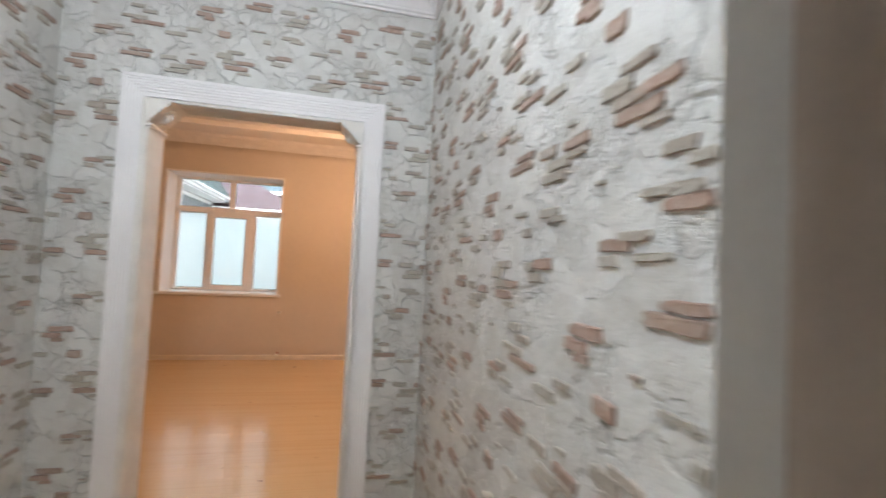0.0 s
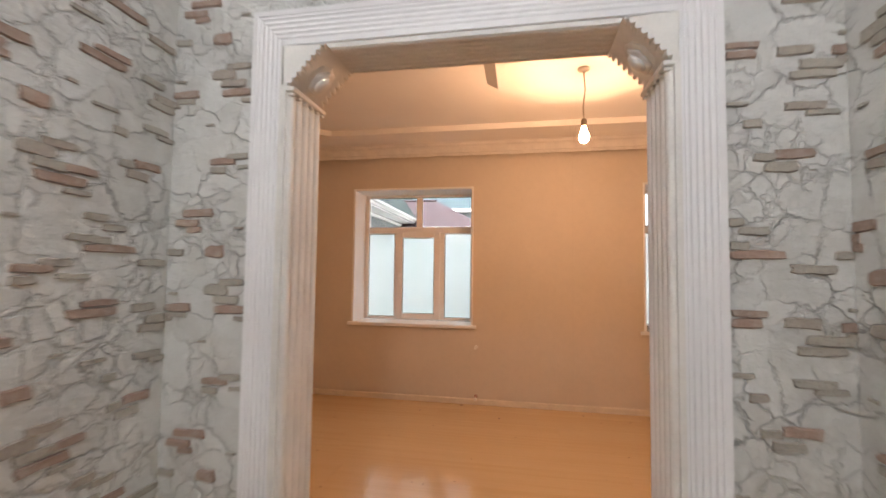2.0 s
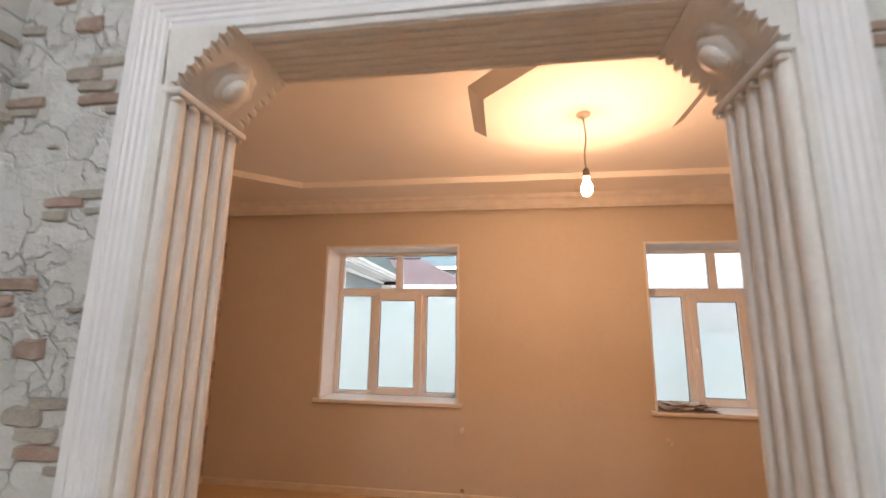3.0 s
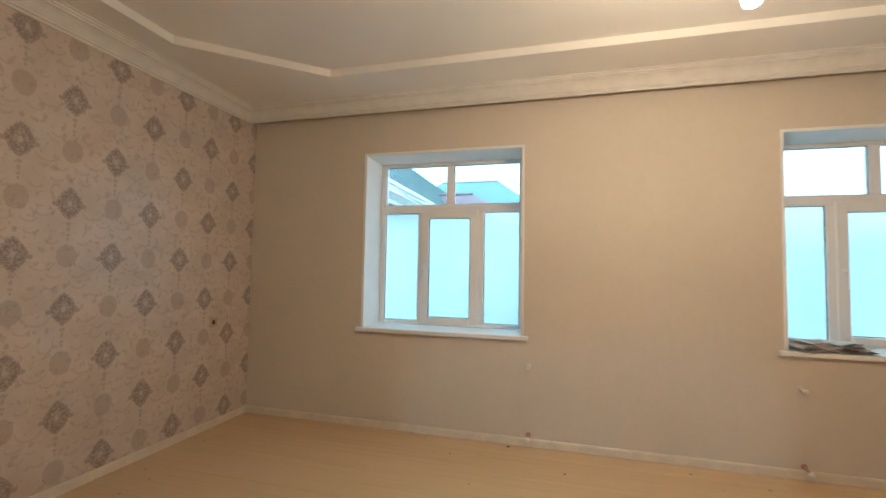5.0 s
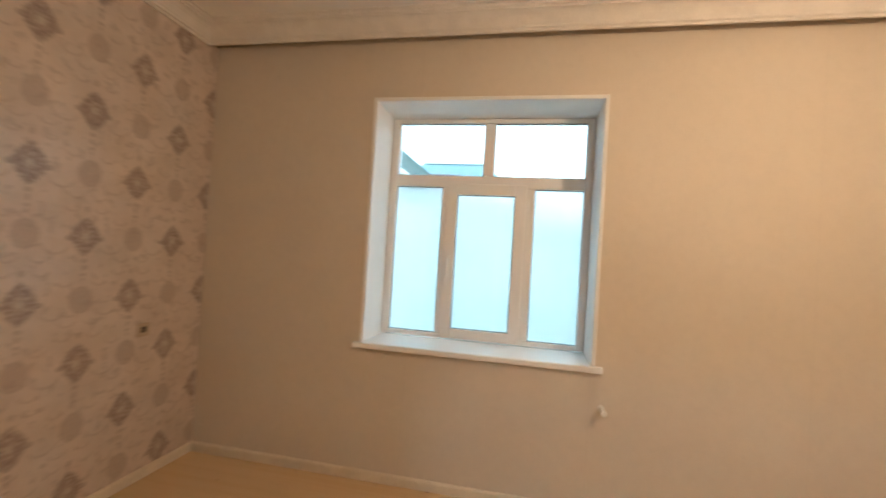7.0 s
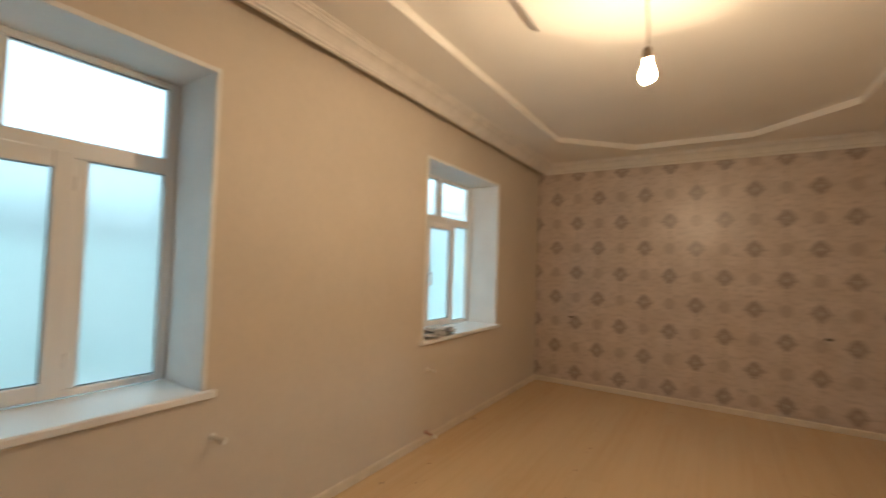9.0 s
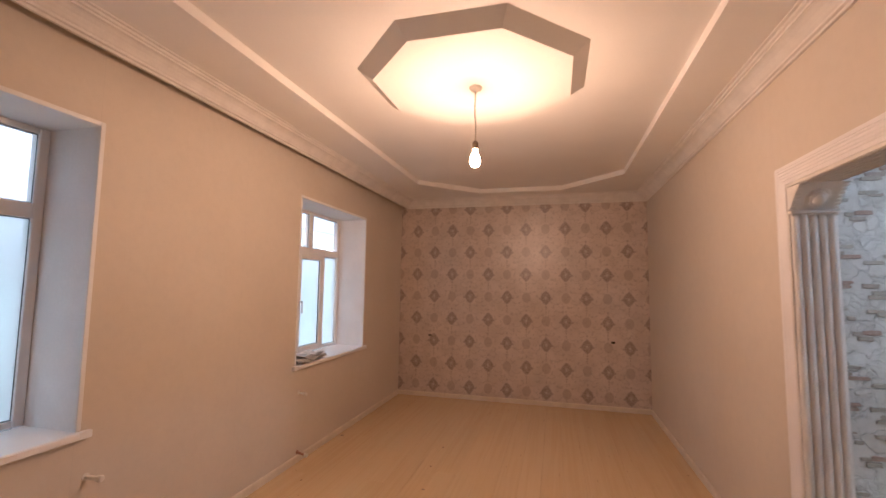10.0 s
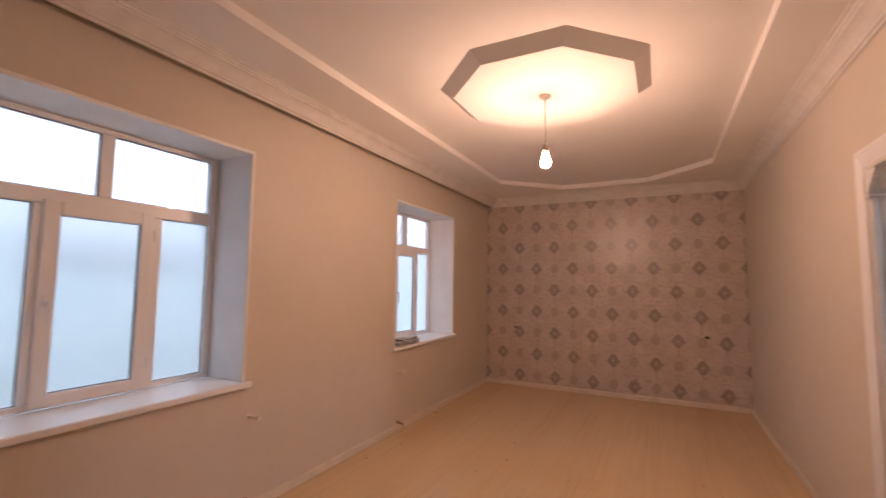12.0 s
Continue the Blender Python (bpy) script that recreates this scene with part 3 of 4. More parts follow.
head = part("head_lining", boxed(DX0, DX1, LY0, LY1, DZ - 0.016, DZ - 0.001), GYPSUM, None, "smooth white lining over the opening")
under(head, surround)
for k in range(7):                     # shallow flutes along the lintel
    y = LY0 + 0.012 + k * (LY1 - LY0 - 0.024) / 6
    flute = part("rib", boxed(DX0 + 0.13, DX1 - 0.13, y - 0.007, y + 0.007, DZ - 0.0195, DZ - 0.0163, 0.0014, 1), GYPSUM)
    flute.parent = head

LY0 = HY - 0.047                       # pilasters stand a little into the hall


def bracket(x_face, sign):
    """Carved corner bracket: a curved block with toothed edges, an oval boss with leaves and a lower cap."""
    n = 27
    bm = bmesh.new()
    A, B = 0.125, 0.132                     # along the lintel, down the jamb
    curve = []
    for k in range(n + 1):
        t = k / n
        ang = math.radians(90 * t)
        px, pz = A * (1 - math.sin(ang) * 1.0) , B * (1 - math.cos(ang) * 1.0)
        # between the straight diagonal and a hollow quarter
        dx_, dz_ = A * (1 - t), B * t
        curve.append((dx_ * 0.72 + px * 0.28 + 0.006 * math.sin(math.pi * t), dz_ * 0.72 + pz * 0.28 + 0.006 * math.sin(math.pi * t)))
    rows = []
    ny = 8
    for j in range(ny + 1):
        s = j / ny
        y = LY0 + 0.002 + s * (LY1 - LY0 - 0.004)
        edge = j in (0, ny)
        row = []
        for k, (cx, cz) in enumerate(curve):
            tooth = (0.006 if k % 3 < 2 else -0.004) if edge else (0.004 * math.sin(math.pi * s) + (0.003 if j in (1, ny - 1) else 0))
            row.append(bm.verts.new((x_face + sign * (cx + tooth * 0.7 + 0.002), y, DZ - 0.016 - cz - tooth * 0.7)))
        rows.append(row)
    for a, b in zip(rows, rows[1:]):
        for k in range(n):
            bm.faces.new((a[k], a[k + 1], b[k + 1], b[k]))
    for row in (rows[0], rows[-1]):
        c = bm.verts.new((x_face + sign * 0.0005, row[0].co.y, DZ - 0.016))
        for k in range(n):
            bm.faces.new((c, row[k], row[k + 1]))
    ob = part("corner_bracket", bm, GYPSUM, None, "carved corner bracket with an oval boss")
    under(ob, surround)
    mid = Vector((x_face + sign * 0.062, (LY0 + LY1) / 2, DZ - 0.016 - 0.066))
    ax = Vector((sign * 1, 0, 1)).normalized()          # along the curve, upwards
    out = Vector((sign * 1, 0, -1)).normalized()         # off the bracket's face
    side = Vector((0, 1, 0))

    def boss(name, ra, rb, h, off, lobes=0):
        b2 = bmesh.new()
        rings = []
        for q in range(5):
            f = math.cos(q / 4 * math.pi / 2 * 0.98)
            hh = math.sin(q / 4 * math.pi / 2) * h
            rings.append([b2.verts.new(mid + out * (off + hh) + ax * (ra * f * math.cos(t) * (1 + 0.06 * math.cos(lobes * t))) + side * (rb * f * math.sin(t) * (1 + 0.06 * math.cos(lobes * t)))) for t in [2 * math.pi * m / 32 for m in range(32)]])
        for a, b in zip(rings, rings[1:]):
            for m in range(32):
                b2.faces.new((a[m], a[(m + 1) % 32], b[(m + 1) % 32], b[m]))
        b2.faces.new(rings[-1])
        b2.faces.new(rings[0])
        o = part(name, b2, GYPSUM, None, smooth=True)
        o.parent = ob
        return o

    boss("leaf_ring", 0.058, 0.056, 0.010, 0.001, 9)
    boss("scroll_ring", 0.042, 0.038, 0.013, 0.008, 5)
    boss("oval_boss", 0.028, 0.024, 0.016, 0.017)
    bm = bmesh.new()
    cuboid(bm, min(x_face + sign * 0.001, x_face + sign * 0.040), max(x_face + sign * 0.001, x_face + sign * 0.040), LY0 - 0.001, LY1 + 0.001, DZ - 0.152, DZ - 0.137, 0.005, 2)
    cap = part("cap_moulding", bm, GYPSUM, ob)
    for k in range(6):
        y = LY0 + 0.012 + k * (LY1 - LY0 - 0.024) / 5
        tooth = bmesh.new()
        cuboid(tooth, min(x_face + sign * 0.016, x_face + sign * 0.036), max(x_face + sign * 0.016, x_face + sign * 0.036), y - 0.006, y + 0.006, DZ - 0.162, DZ - 0.153, 0.002, 1)
        part("dentil", tooth, GYPSUM, ob)


packing = part("jamb_lining", boxed(DX0 + 0.0005, DX0 + 0.0055, LY0, LY1, 0.0, DZ - 0.018), GYPSUM, None)
under(packing, surround)
pilaster(DX0 + 0.006, 1)
pilaster(DX1, -1)
bracket(DX0 + 0.006, 1)
bracket(DX1, -1)


# ---------- windows ----------
def build_window(index, x0, x1, plan, split):
    win = thing("window_%d" % index, (x0, FRAME_Y, WZ0), "white plastic window with frosted lower panes and clear top lights", "window", kind="structure")
    w = x1 - x0
    fx = lambda t: x0 + t * w / 1.332                      # plans are drawn on a width of 1.332
    y0, y1 = FRAME_Y, FRAME_Y + 0.065

    def bar(name, a, b, c, d, fwd=0.0, parent=win, label=""):
        return part(name, boxed(a - win.location.x, b - win.location.x, y0 - fwd - FRAME_Y, y1 - FRAME_Y, c - WZ0, d - WZ0, 0.006, 2), PVC, parent, label)

    gx = [fx(t) for t in plan]
    frame_ob = part("window_frame", bmesh.new(), PVC, win)
    bm = bmesh.new()
    L, R, B, T = x0 + 0.001 - win.location.x, x1 - 0.001 - win.location.x, 0.001, WZ1 - 0.001 - WZ0
    for a, b, c, d in ((L, L + 0.047, B, T), (R - 0.047, R, B, T), (L + 0.048, R - 0.048, B, B + 0.034), (L + 0.048, R - 0.048, T - 0.030, T)):
        cuboid(bm, a, b, 0.0, 0.065, c, d, 0.006, 2)
    frame_ob.data = mesh_of("window_frame", bm, PVC)
    bar("transom", x0 + 0.0485, x1 - 0.0485, 1.849, 1.927)
    bar("mullion_top", fx(split[0]), fx(split[1]), 1.928, WZ1 - 0.032)
    bar("mullion", gx[1], gx[2] - 0.050, WZ0 + 0.036, 1.848)
    bar("mullion", gx[3] + 0.050, gx[4], WZ0 + 0.036, 1.848)
    sash = part("sash", bmesh.new(), PVC, win, "opening middle sash, closed")
    bm = bmesh.new()
    a, b, c, d = gx[2] - 0.072, gx[3] + 0.072, WZ0 + 0.012, 1.872
    ox = win.location.x
    for p, q, r, s in ((a, gx[2] - 0.001, c, d), (gx[3] + 0.001, b, c, d), (gx[2], gx[3], c, 0.907), (gx[2], gx[3], 1.798, d)):
        cuboid(bm, p - ox, q - ox, -0.018, 0.030, r - WZ0, s - WZ0, 0.005, 2)
    sash.data = mesh_of("sash", bm, PVC)
    # handle on the sash's stile
    hx, hz = gx[2] - 0.036 - ox, 1.36 - WZ0
    handle = part("handle", cuboid(bmesh.new(), hx - 0.013, hx + 0.013, -0.028, -0.0185, hz - 0.032, hz + 0.032, 0.004, 2), PVC, sash, "white turning handle")
    bm = bmesh.new()
    lathe(bm, [(0.009, 0.0), (0.009, 0.03)], (hx, -0.028, hz), "Y", 12)
    cuboid(bm, hx - 0.009, hx + 0.009, -0.068, -0.054, hz - 0.115, hz + 0.012, 0.005, 2)
    part("lever", bm, PVC, sash)
    for hz2 in (0.99, 1.74):
        part("hinge", lathe(bmesh.new(), [(0.009, -0.03), (0.009, 0.03)], (b - ox + 0.008, -0.012, hz2 - WZ0), "Z", 10), PVC, sash)
    panes = ((gx[0], fx(split[0]), 1.927, WZ1 - 0.031, GLASS), (fx(split[1]), gx[5], 1.927, WZ1 - 0.031, GLASS),
             (gx[0], gx[1], 0.867, 1.849, FROST), (gx[2], gx[3], 0.907, 1.798, FROST), (gx[4], gx[5], 0.867, 1.849, FROST))
    for a, b, c, d, m in panes:
        front = -0.004 if (c == 0.907) else 0.014
        p = part("pane", boxed(a - ox - 0.004, b - ox + 0.004, front + 0.010, front + 0.016, c - WZ0 - 0.004, d - WZ0 + 0.004), m, win, "frosted pane" if m is FROST else "clear pane")
        p.visible_shadow = False
        bm = bmesh.new()
        for q in ((a, a + 0.004, c, d), (b - 0.004, b, c, d), (a + 0.004, b - 0.004, c, c + 0.004), (a + 0.004, b - 0.004, d - 0.004, d)):
            cuboid(bm, q[0] - ox, q[1] - ox, front + 0.001, front + 0.009, q[2] - WZ0, q[3] - WZ0)
        part("gasket", bm, RUBBER, win)
    # sill board with a rounded nose and end caps
    prof = [(0.0, 0.0), (0.0, -0.024), (0.337, -0.024), (0.337, -0.034), (0.360, -0.035), (0.366, -0.030), (0.366, -0.006), (0.360, 0.0)]
    bm = bmesh.new()
    mid_lo, mid_hi = x0 + 0.002 - ox, x1 - 0.002 - ox
    ends = []
    for xx in (mid_lo, mid_hi):
        ends.append([bm.verts.new((xx, -0.003 - d, h)) for d, h in prof])
    for j in range(len(prof)):
        bm.faces.new((ends[0][j], ends[0][(j + 1) % 8], ends[1][(j + 1) % 8], ends[1][j]))
    bm.faces.new(ends[0])
    bm.faces.new(ends[1])
    part("window_sill", bm, PVC, win, "white plastic window sill")
    for a, b in ((x0 - 0.058 - ox, mid_lo - 0.001), (mid_hi + 0.001, x1 + 0.058 - ox)):
        part("sill_horn", boxed(a, b, N - 0.032 - FRAME_Y, N - 0.001 - FRAME_Y, -0.035, 0.0, 0.004, 2), PVC, win)
    # corner beads round the reveal
    for a, b, c, d in ((x0 - 0.022, x0, WZ0 + 0.002, WZ1 + 0.022), (x1, x1 + 0.022, WZ0 + 0.002, WZ1 + 0.022), (x0 + 0.0005, x1 - 0.0005, WZ1, WZ1 + 0.022)):
        part("corner_bead", boxed(a - ox, b - ox, N - 0.005 - FRAME_Y, N + 0.001 - FRAME_Y, c - WZ0, d - WZ0, 0.002, 1), REVEAL, win)
    return win


PLANS = (((0.046, 0.368, 0.477, 0.854, 0.980, 1.288), (0.635, 0.704)),
         ((0.046, 0.404, 0.530, 0.890, 1.004, 1.290), (0.673, 0.745)))
for k, (a, b) in enumerate(WIN):
    build_window(k + 1, a, b, *PLANS[k])


# ---------- lamp ----------
def build_lamp():
    z0 = TRAY - OCT_H
    lamp = thing("pendant_bulb", (*BULB, z0), "bare glowing bulb on a twisted cord from the ceiling", "lamp")
    part("ceiling_rose", lathe(bmesh.new(), [(0.040, 0.0), (0.040, -0.006), (0.034, -0.014), (0.012, -0.022), (0.006, -0.03)], (0, 0, 0), seg=24), CORD, lamp, smooth=False)
    drop = z0 - 2.425
    for ph in (0, math.pi):
        cu = bpy.data.curves.new("cord", "CURVE")
        cu.dimensions = "3D"
        cu.bevel_depth, cu.bevel_resolution = 0.0026, 2
        sp = cu.splines.new("POLY")
        m = 90
        sp.points.add(m - 1)
        for k in range(m):
            t = k / (m - 1)
            sway = 0.010 * math.sin(t * 5.2) * math.sin(math.pi * t)
            sp.points[k].co = (0.0034 * math.cos(t * 52 + ph) + sway, 0.0034 * math.sin(t * 52 + ph) + sway * 0.6, -0.024 - t * (drop - 0.02), 1)
        cu.materials.append(CORD)
        c = new("cord", cu)
        c.parent = lamp
    zs = 2.425 - z0
    part("socket", lathe(bmesh.new(), [(0.007, 0.0), (0.013, -0.004), (0.019, -0.014), (0.020, -0.050), (0.018, -0.054)], (0, 0, zs), seg=20), SOCKET, lamp, "brown lamp socket", smooth=False)
    bulb_profile = [(0.013, -0.055), (0.014, -0.066), (0.018, -0.080), (0.025, -0.098), (0.030, -0.114), (0.0315, -0.128), (0.029, -0.142), (0.022, -0.154), (0.011, -0.161), (0.003, -0.1625)]
    part("bulb", lathe(bmesh.new(), bulb_profile, (0, 0, zs), seg=16), GLOW, lamp, "glowing glass bulb", smooth=True)


build_lamp()


# ---------- small things in the room ----------
def pipe_stub(x, z, length, up, material, label):
    ob = new("pipe_stub", mesh_of("pipe_stub", lathe(bmesh.new(), [(0.0100, 0.0), (0.0100, length * 0.80)], (0, 0, 0), "Y", 14), material, smooth=False))
    ob.location = (x, N + 0.005, z)
    ob.rotation_euler = (radians(up), 0, 0)
    tagged(ob, label, "pipe", "pipe stubs under the windows")
    part("pipe_cap", lathe(bmesh.new(), [(0.0115, length * 0.72), (0.0155, length * 0.76), (0.0160, length * 0.97), (0.0125, length * 1.02)], (0, 0, 0), "Y", 14), WHITE_PLASTIC, ob, "white plastic cap", smooth=False)
    part("wall_collar", lathe(bmesh.new(), [(0.018, 0.004), (0.018, 0.009), (0.011, 0.012)], (0, 0, 0), "Y", 14), material, ob)


pipe_stub(-0.455, 0.605, 0.108, -2, WHITE_PLASTIC, "short white heating pipe with a white cap below the sill")
pipe_stub(-0.455, 0.088, 0.10, 8, COPPER_PLASTIC, "short brown heating pipe with a white cap near the floor")
pipe_stub(1.312, 0.592, 0.085, 6, WHITE_PLASTIC, "short white heating pipe with a white cap below the sill")
pipe_stub(1.324, 0.085, 0.11, 12, COPPER_PLASTIC, "short brown heating pipe with a white cap near the floor")


def wall_box(name, x_face, sign, y, z, w, h, plate, label):
    """An open wall outlet: a plate, when there is one, round a flat black piece with a wire end."""
    ob = thing(name, (x_face, y, z), label, "outlet")
    if plate:
        bm = bmesh.new()
        for a, b, c, d in ((-w, -w * 0.45, -h, h), (w * 0.45, w, -h, h), (-w * 0.45, w * 0.45, -h, -h * 0.45), (-w * 0.45, w * 0.45, h * 0.45, h)):
            cuboid(bm, min(0, sign * 0.008), max(0, sign * 0.008), a, b, c, d, 0.0015, 1)
        part("plate", bm, plate, ob)
        w, h = w * 0.44, h * 0.44
    # Black piece paints the open holes' shade; in the hall it is the socket.
    part("black_front", boxed(min(sign * 0.0005, sign * 0.003), max(sign * 0.0005, sign * 0.003), -w, w, -h, h, 0.0008, 1), SOCKET_HOLE_BLACK, ob)
    part("wire_end", lathe(bmesh.new(), [(0.002, 0.0), (0.002, 0.02)], (sign * 0.004, -w * 0.3, h * 0.2), "Y", 8), COPPER_PLASTIC, ob)
    return ob


wall_box("open_outlet", E, -1, 5.204, 0.846, 0.022, 0.012, None, "small uncovered outlet in the patterned wall")
wall_box("open_outlet", E, -1, 2.775, 0.850, 0.024, 0.013, None, "small uncovered outlet in the patterned wall")
wall_box("wall_outlet", W, 1, 5.235, 0.864, 0.038, 0.038, BEIGE_PLASTIC, "beige wall outlet without its cover on patterned wallpaper")
wall_box("hall_socket", HW, 1, 1.405, 0.780, 0.045, 0.045, COPPER_PLASTIC, "black socket in a terracotta frame on stone wallpaper")


def newspapers():
    pile = thing("newspaper_pile", (1.50, 5.74, WZ0), "crumpled grey newspapers lying on the window sill", "newspaper")
    rnd = random.Random(5)
    for k in range(5):
        bm = bmesh.new()
        nx, ny = 22, 14
        L, Wd = 0.46 - 0.035 * k, 0.25 - 0.014 * k
        ph, turn = rnd.uniform(0, 6), radians(rnd.uniform(-9, 9))
        ox, oy = rnd.uniform(-0.03, 0.03), rnd.uniform(-0.015, 0.015)
        rows = []
        for i in range(nx + 1):
            row = []
            for j in range(ny + 1):
                u, v = i / nx - 0.5, j / ny - 0.5
                x, y = u * L, v * Wd
                z = 0.004 + k * 0.011 + 0.018 * abs(math.sin(u * 7 + ph + v * 2.5)) + 0.010 * noise.noise((u * 6 + k * 7, v * 6, ph)) + 0.014 * max(0, abs(u) - 0.33) * 6 * (k % 2)
                c, s = math.cos(turn), math.sin(turn)
                row.append(bm.verts.new((x * c - y * s + ox, x * s + y * c + oy, max(0.002 + 0.004 * k, z))))
            rows.append(row)
        for a, b in zip(rows, rows[1:]):
            for j in range(ny):
                bm.faces.new((a[j], a[j + 1], b[j + 1], b[j]))
        ob = part("sheet", bm, PAPER_GREY, pile, smooth=True)
        sol = ob.modifiers.new("thickness", "SOLIDIFY")
        sol.thickness = 0.0012
    return pile


newspapers()


def crumb(x, y, size, seed):
    """A small broken bit of plaster left on the floor."""
    rnd = random.Random(seed)
    bm = bmesh.new()
    bmesh.ops.create_icosphere(bm, subdivisions=2, radius=1.0)
    for v in bm.verts:
        v.co *= rnd.uniform(0.75, 1.15)
        v.co = Vector((v.co.x * size, v.co.y * size * 0.7, max(0.0, v.co.z * size * 0.4 + size * 0.2)))
    ob = new("plaster_crumb", mesh_of("plaster_crumb", bm, RUBBLE))
    ob.location = (x, y, 0.0005)
    ob.rotation_euler = (0, 0, rnd.uniform(0, 6))
    tagged(ob, "small brown crumb of plaster lying on the floor boards", "debris", "crumbs on the floor")


for k, (x, y, size) in enumerate(((-0.60, 5.60, 0.016), (-0.19, 5.27, 0.013), (-0.99, 5.35, 0.010), (1.15, 4.46, 0.012), (2.03, 5.60, 0.016), (0.62, 5.52, 0.011))):
    crumb(x, y, size, 40 + k)


# ---------- side door in the hall ----------
def side_door():
    """Doorway with white reveals; its beige leaf stands open into a small dark room."""
    y0, y1, z1 = SIDE[0], SIDE[1], SIDE[3]
    door = thing("door_1", (HE + 0.11, y1, 0), "beige panelled door standing open beside the hall", "door", kind="structure")
    w = y1 - y0 - 0.02
    leaf = part("leaf", boxed(0.004, w, 0.016, 0.040, 0.008, z1 - 0.01, 0.003, 1), DOOR_BEIGE, door)
    for a, b in ((0.004, 0.075), (w - 0.10, w), (w / 2 - 0.05, w / 2 + 0.05)):
        part("stile", boxed(a, b, 0.003, 0.0155, 0.009, z1 - 0.011, 0.006, 2), DOOR_BEIGE, leaf)
    for c, d in ((0.009, 0.2), (z1 - 0.14, z1 - 0.011)):
        for a, b in ((0.076, w / 2 - 0.051), (w / 2 + 0.051, w - 0.101)):
            part("rail", boxed(a, b, 0.004, 0.0155, c, d, 0.005, 2), DOOR_BEIGE, leaf)
    for z in (0.25, 1.75):
        part("hinge", lathe(bmesh.new(), [(0.007, -0.05), (0.007, 0.05)], (0.003, 0.005, z), "Z", 10), SOCKET, door)


side_door()
X0, X1, Y0, Y1 = HE + 0.11, HE + 1.7, -1.1, 0.62
wall("wall_side_east", (Y0, Y1), (0, TOP), [], lambda u, d, z: (X1 + d, u, z), 0.1, (CREAM,))
wall("wall_side_north", (X0, X1 + 0.1), (0, TOP), [], lambda u, d, z: (u, Y1 + d, z), 0.1, (CREAM,))
wall("wall_side_south", (X0, X1 + 0.1), (0, TOP), [], lambda u, d, z: (u, Y0 - d, z), 0.1, (CREAM,))
tagged(new("floor_side", mesh_of("floor_side", boxed(X0, X1 + 0.1, Y0 - 0.1, Y1 + 0.1, -0.12, -0.004), WOOD)), kind="structure")
tagged(new("ceiling_side", mesh_of("ceiling_side", boxed(X0, X1 + 0.1, Y0 - 0.1, Y1 + 0.1, TOP, TOP + 0.1), CEIL)), kind="structure")


# Fill light for the hall: an added globe, always out of view.
def add_hall_fill():
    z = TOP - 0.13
    lamp = thing("hall_fill_lamp", (-0.15, 0.35, z), "unseen white globe lamp, added to light the hall", "lamp")
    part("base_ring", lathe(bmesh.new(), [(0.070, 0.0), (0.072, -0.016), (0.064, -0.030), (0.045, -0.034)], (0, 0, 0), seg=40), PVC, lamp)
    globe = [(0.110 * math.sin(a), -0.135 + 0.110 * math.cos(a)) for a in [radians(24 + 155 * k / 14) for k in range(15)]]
    part("diffuser", lathe(bmesh.new(), globe, (0, 0, 0), seg=28), HALL_FILL, lamp, "glowing globe of the added hall lamp", smooth=True)


add_hall_fill()


# ---------- outside ----------
tagged(new("ground", mesh_of("ground", boxed(-900, 900, N + 0.42, 1800, -0.75, -0.45), GROUND)), kind="structure")
# Wall added to darken the frosted panes from below, higher for the west window.
tagged(new("pane_shade_wall", mesh_of("pane_shade_wall", cuboid(boxed(-4.2, -0.75, 8.6, 8.8, -0.46, 2.05), -0.749, 9.0, 8.6, 8.8, -0.46, 1.55), PANE_SHADE)), "grey wall added across the yard to darken the frosted panes, stepped down", "wall", kind="structure")


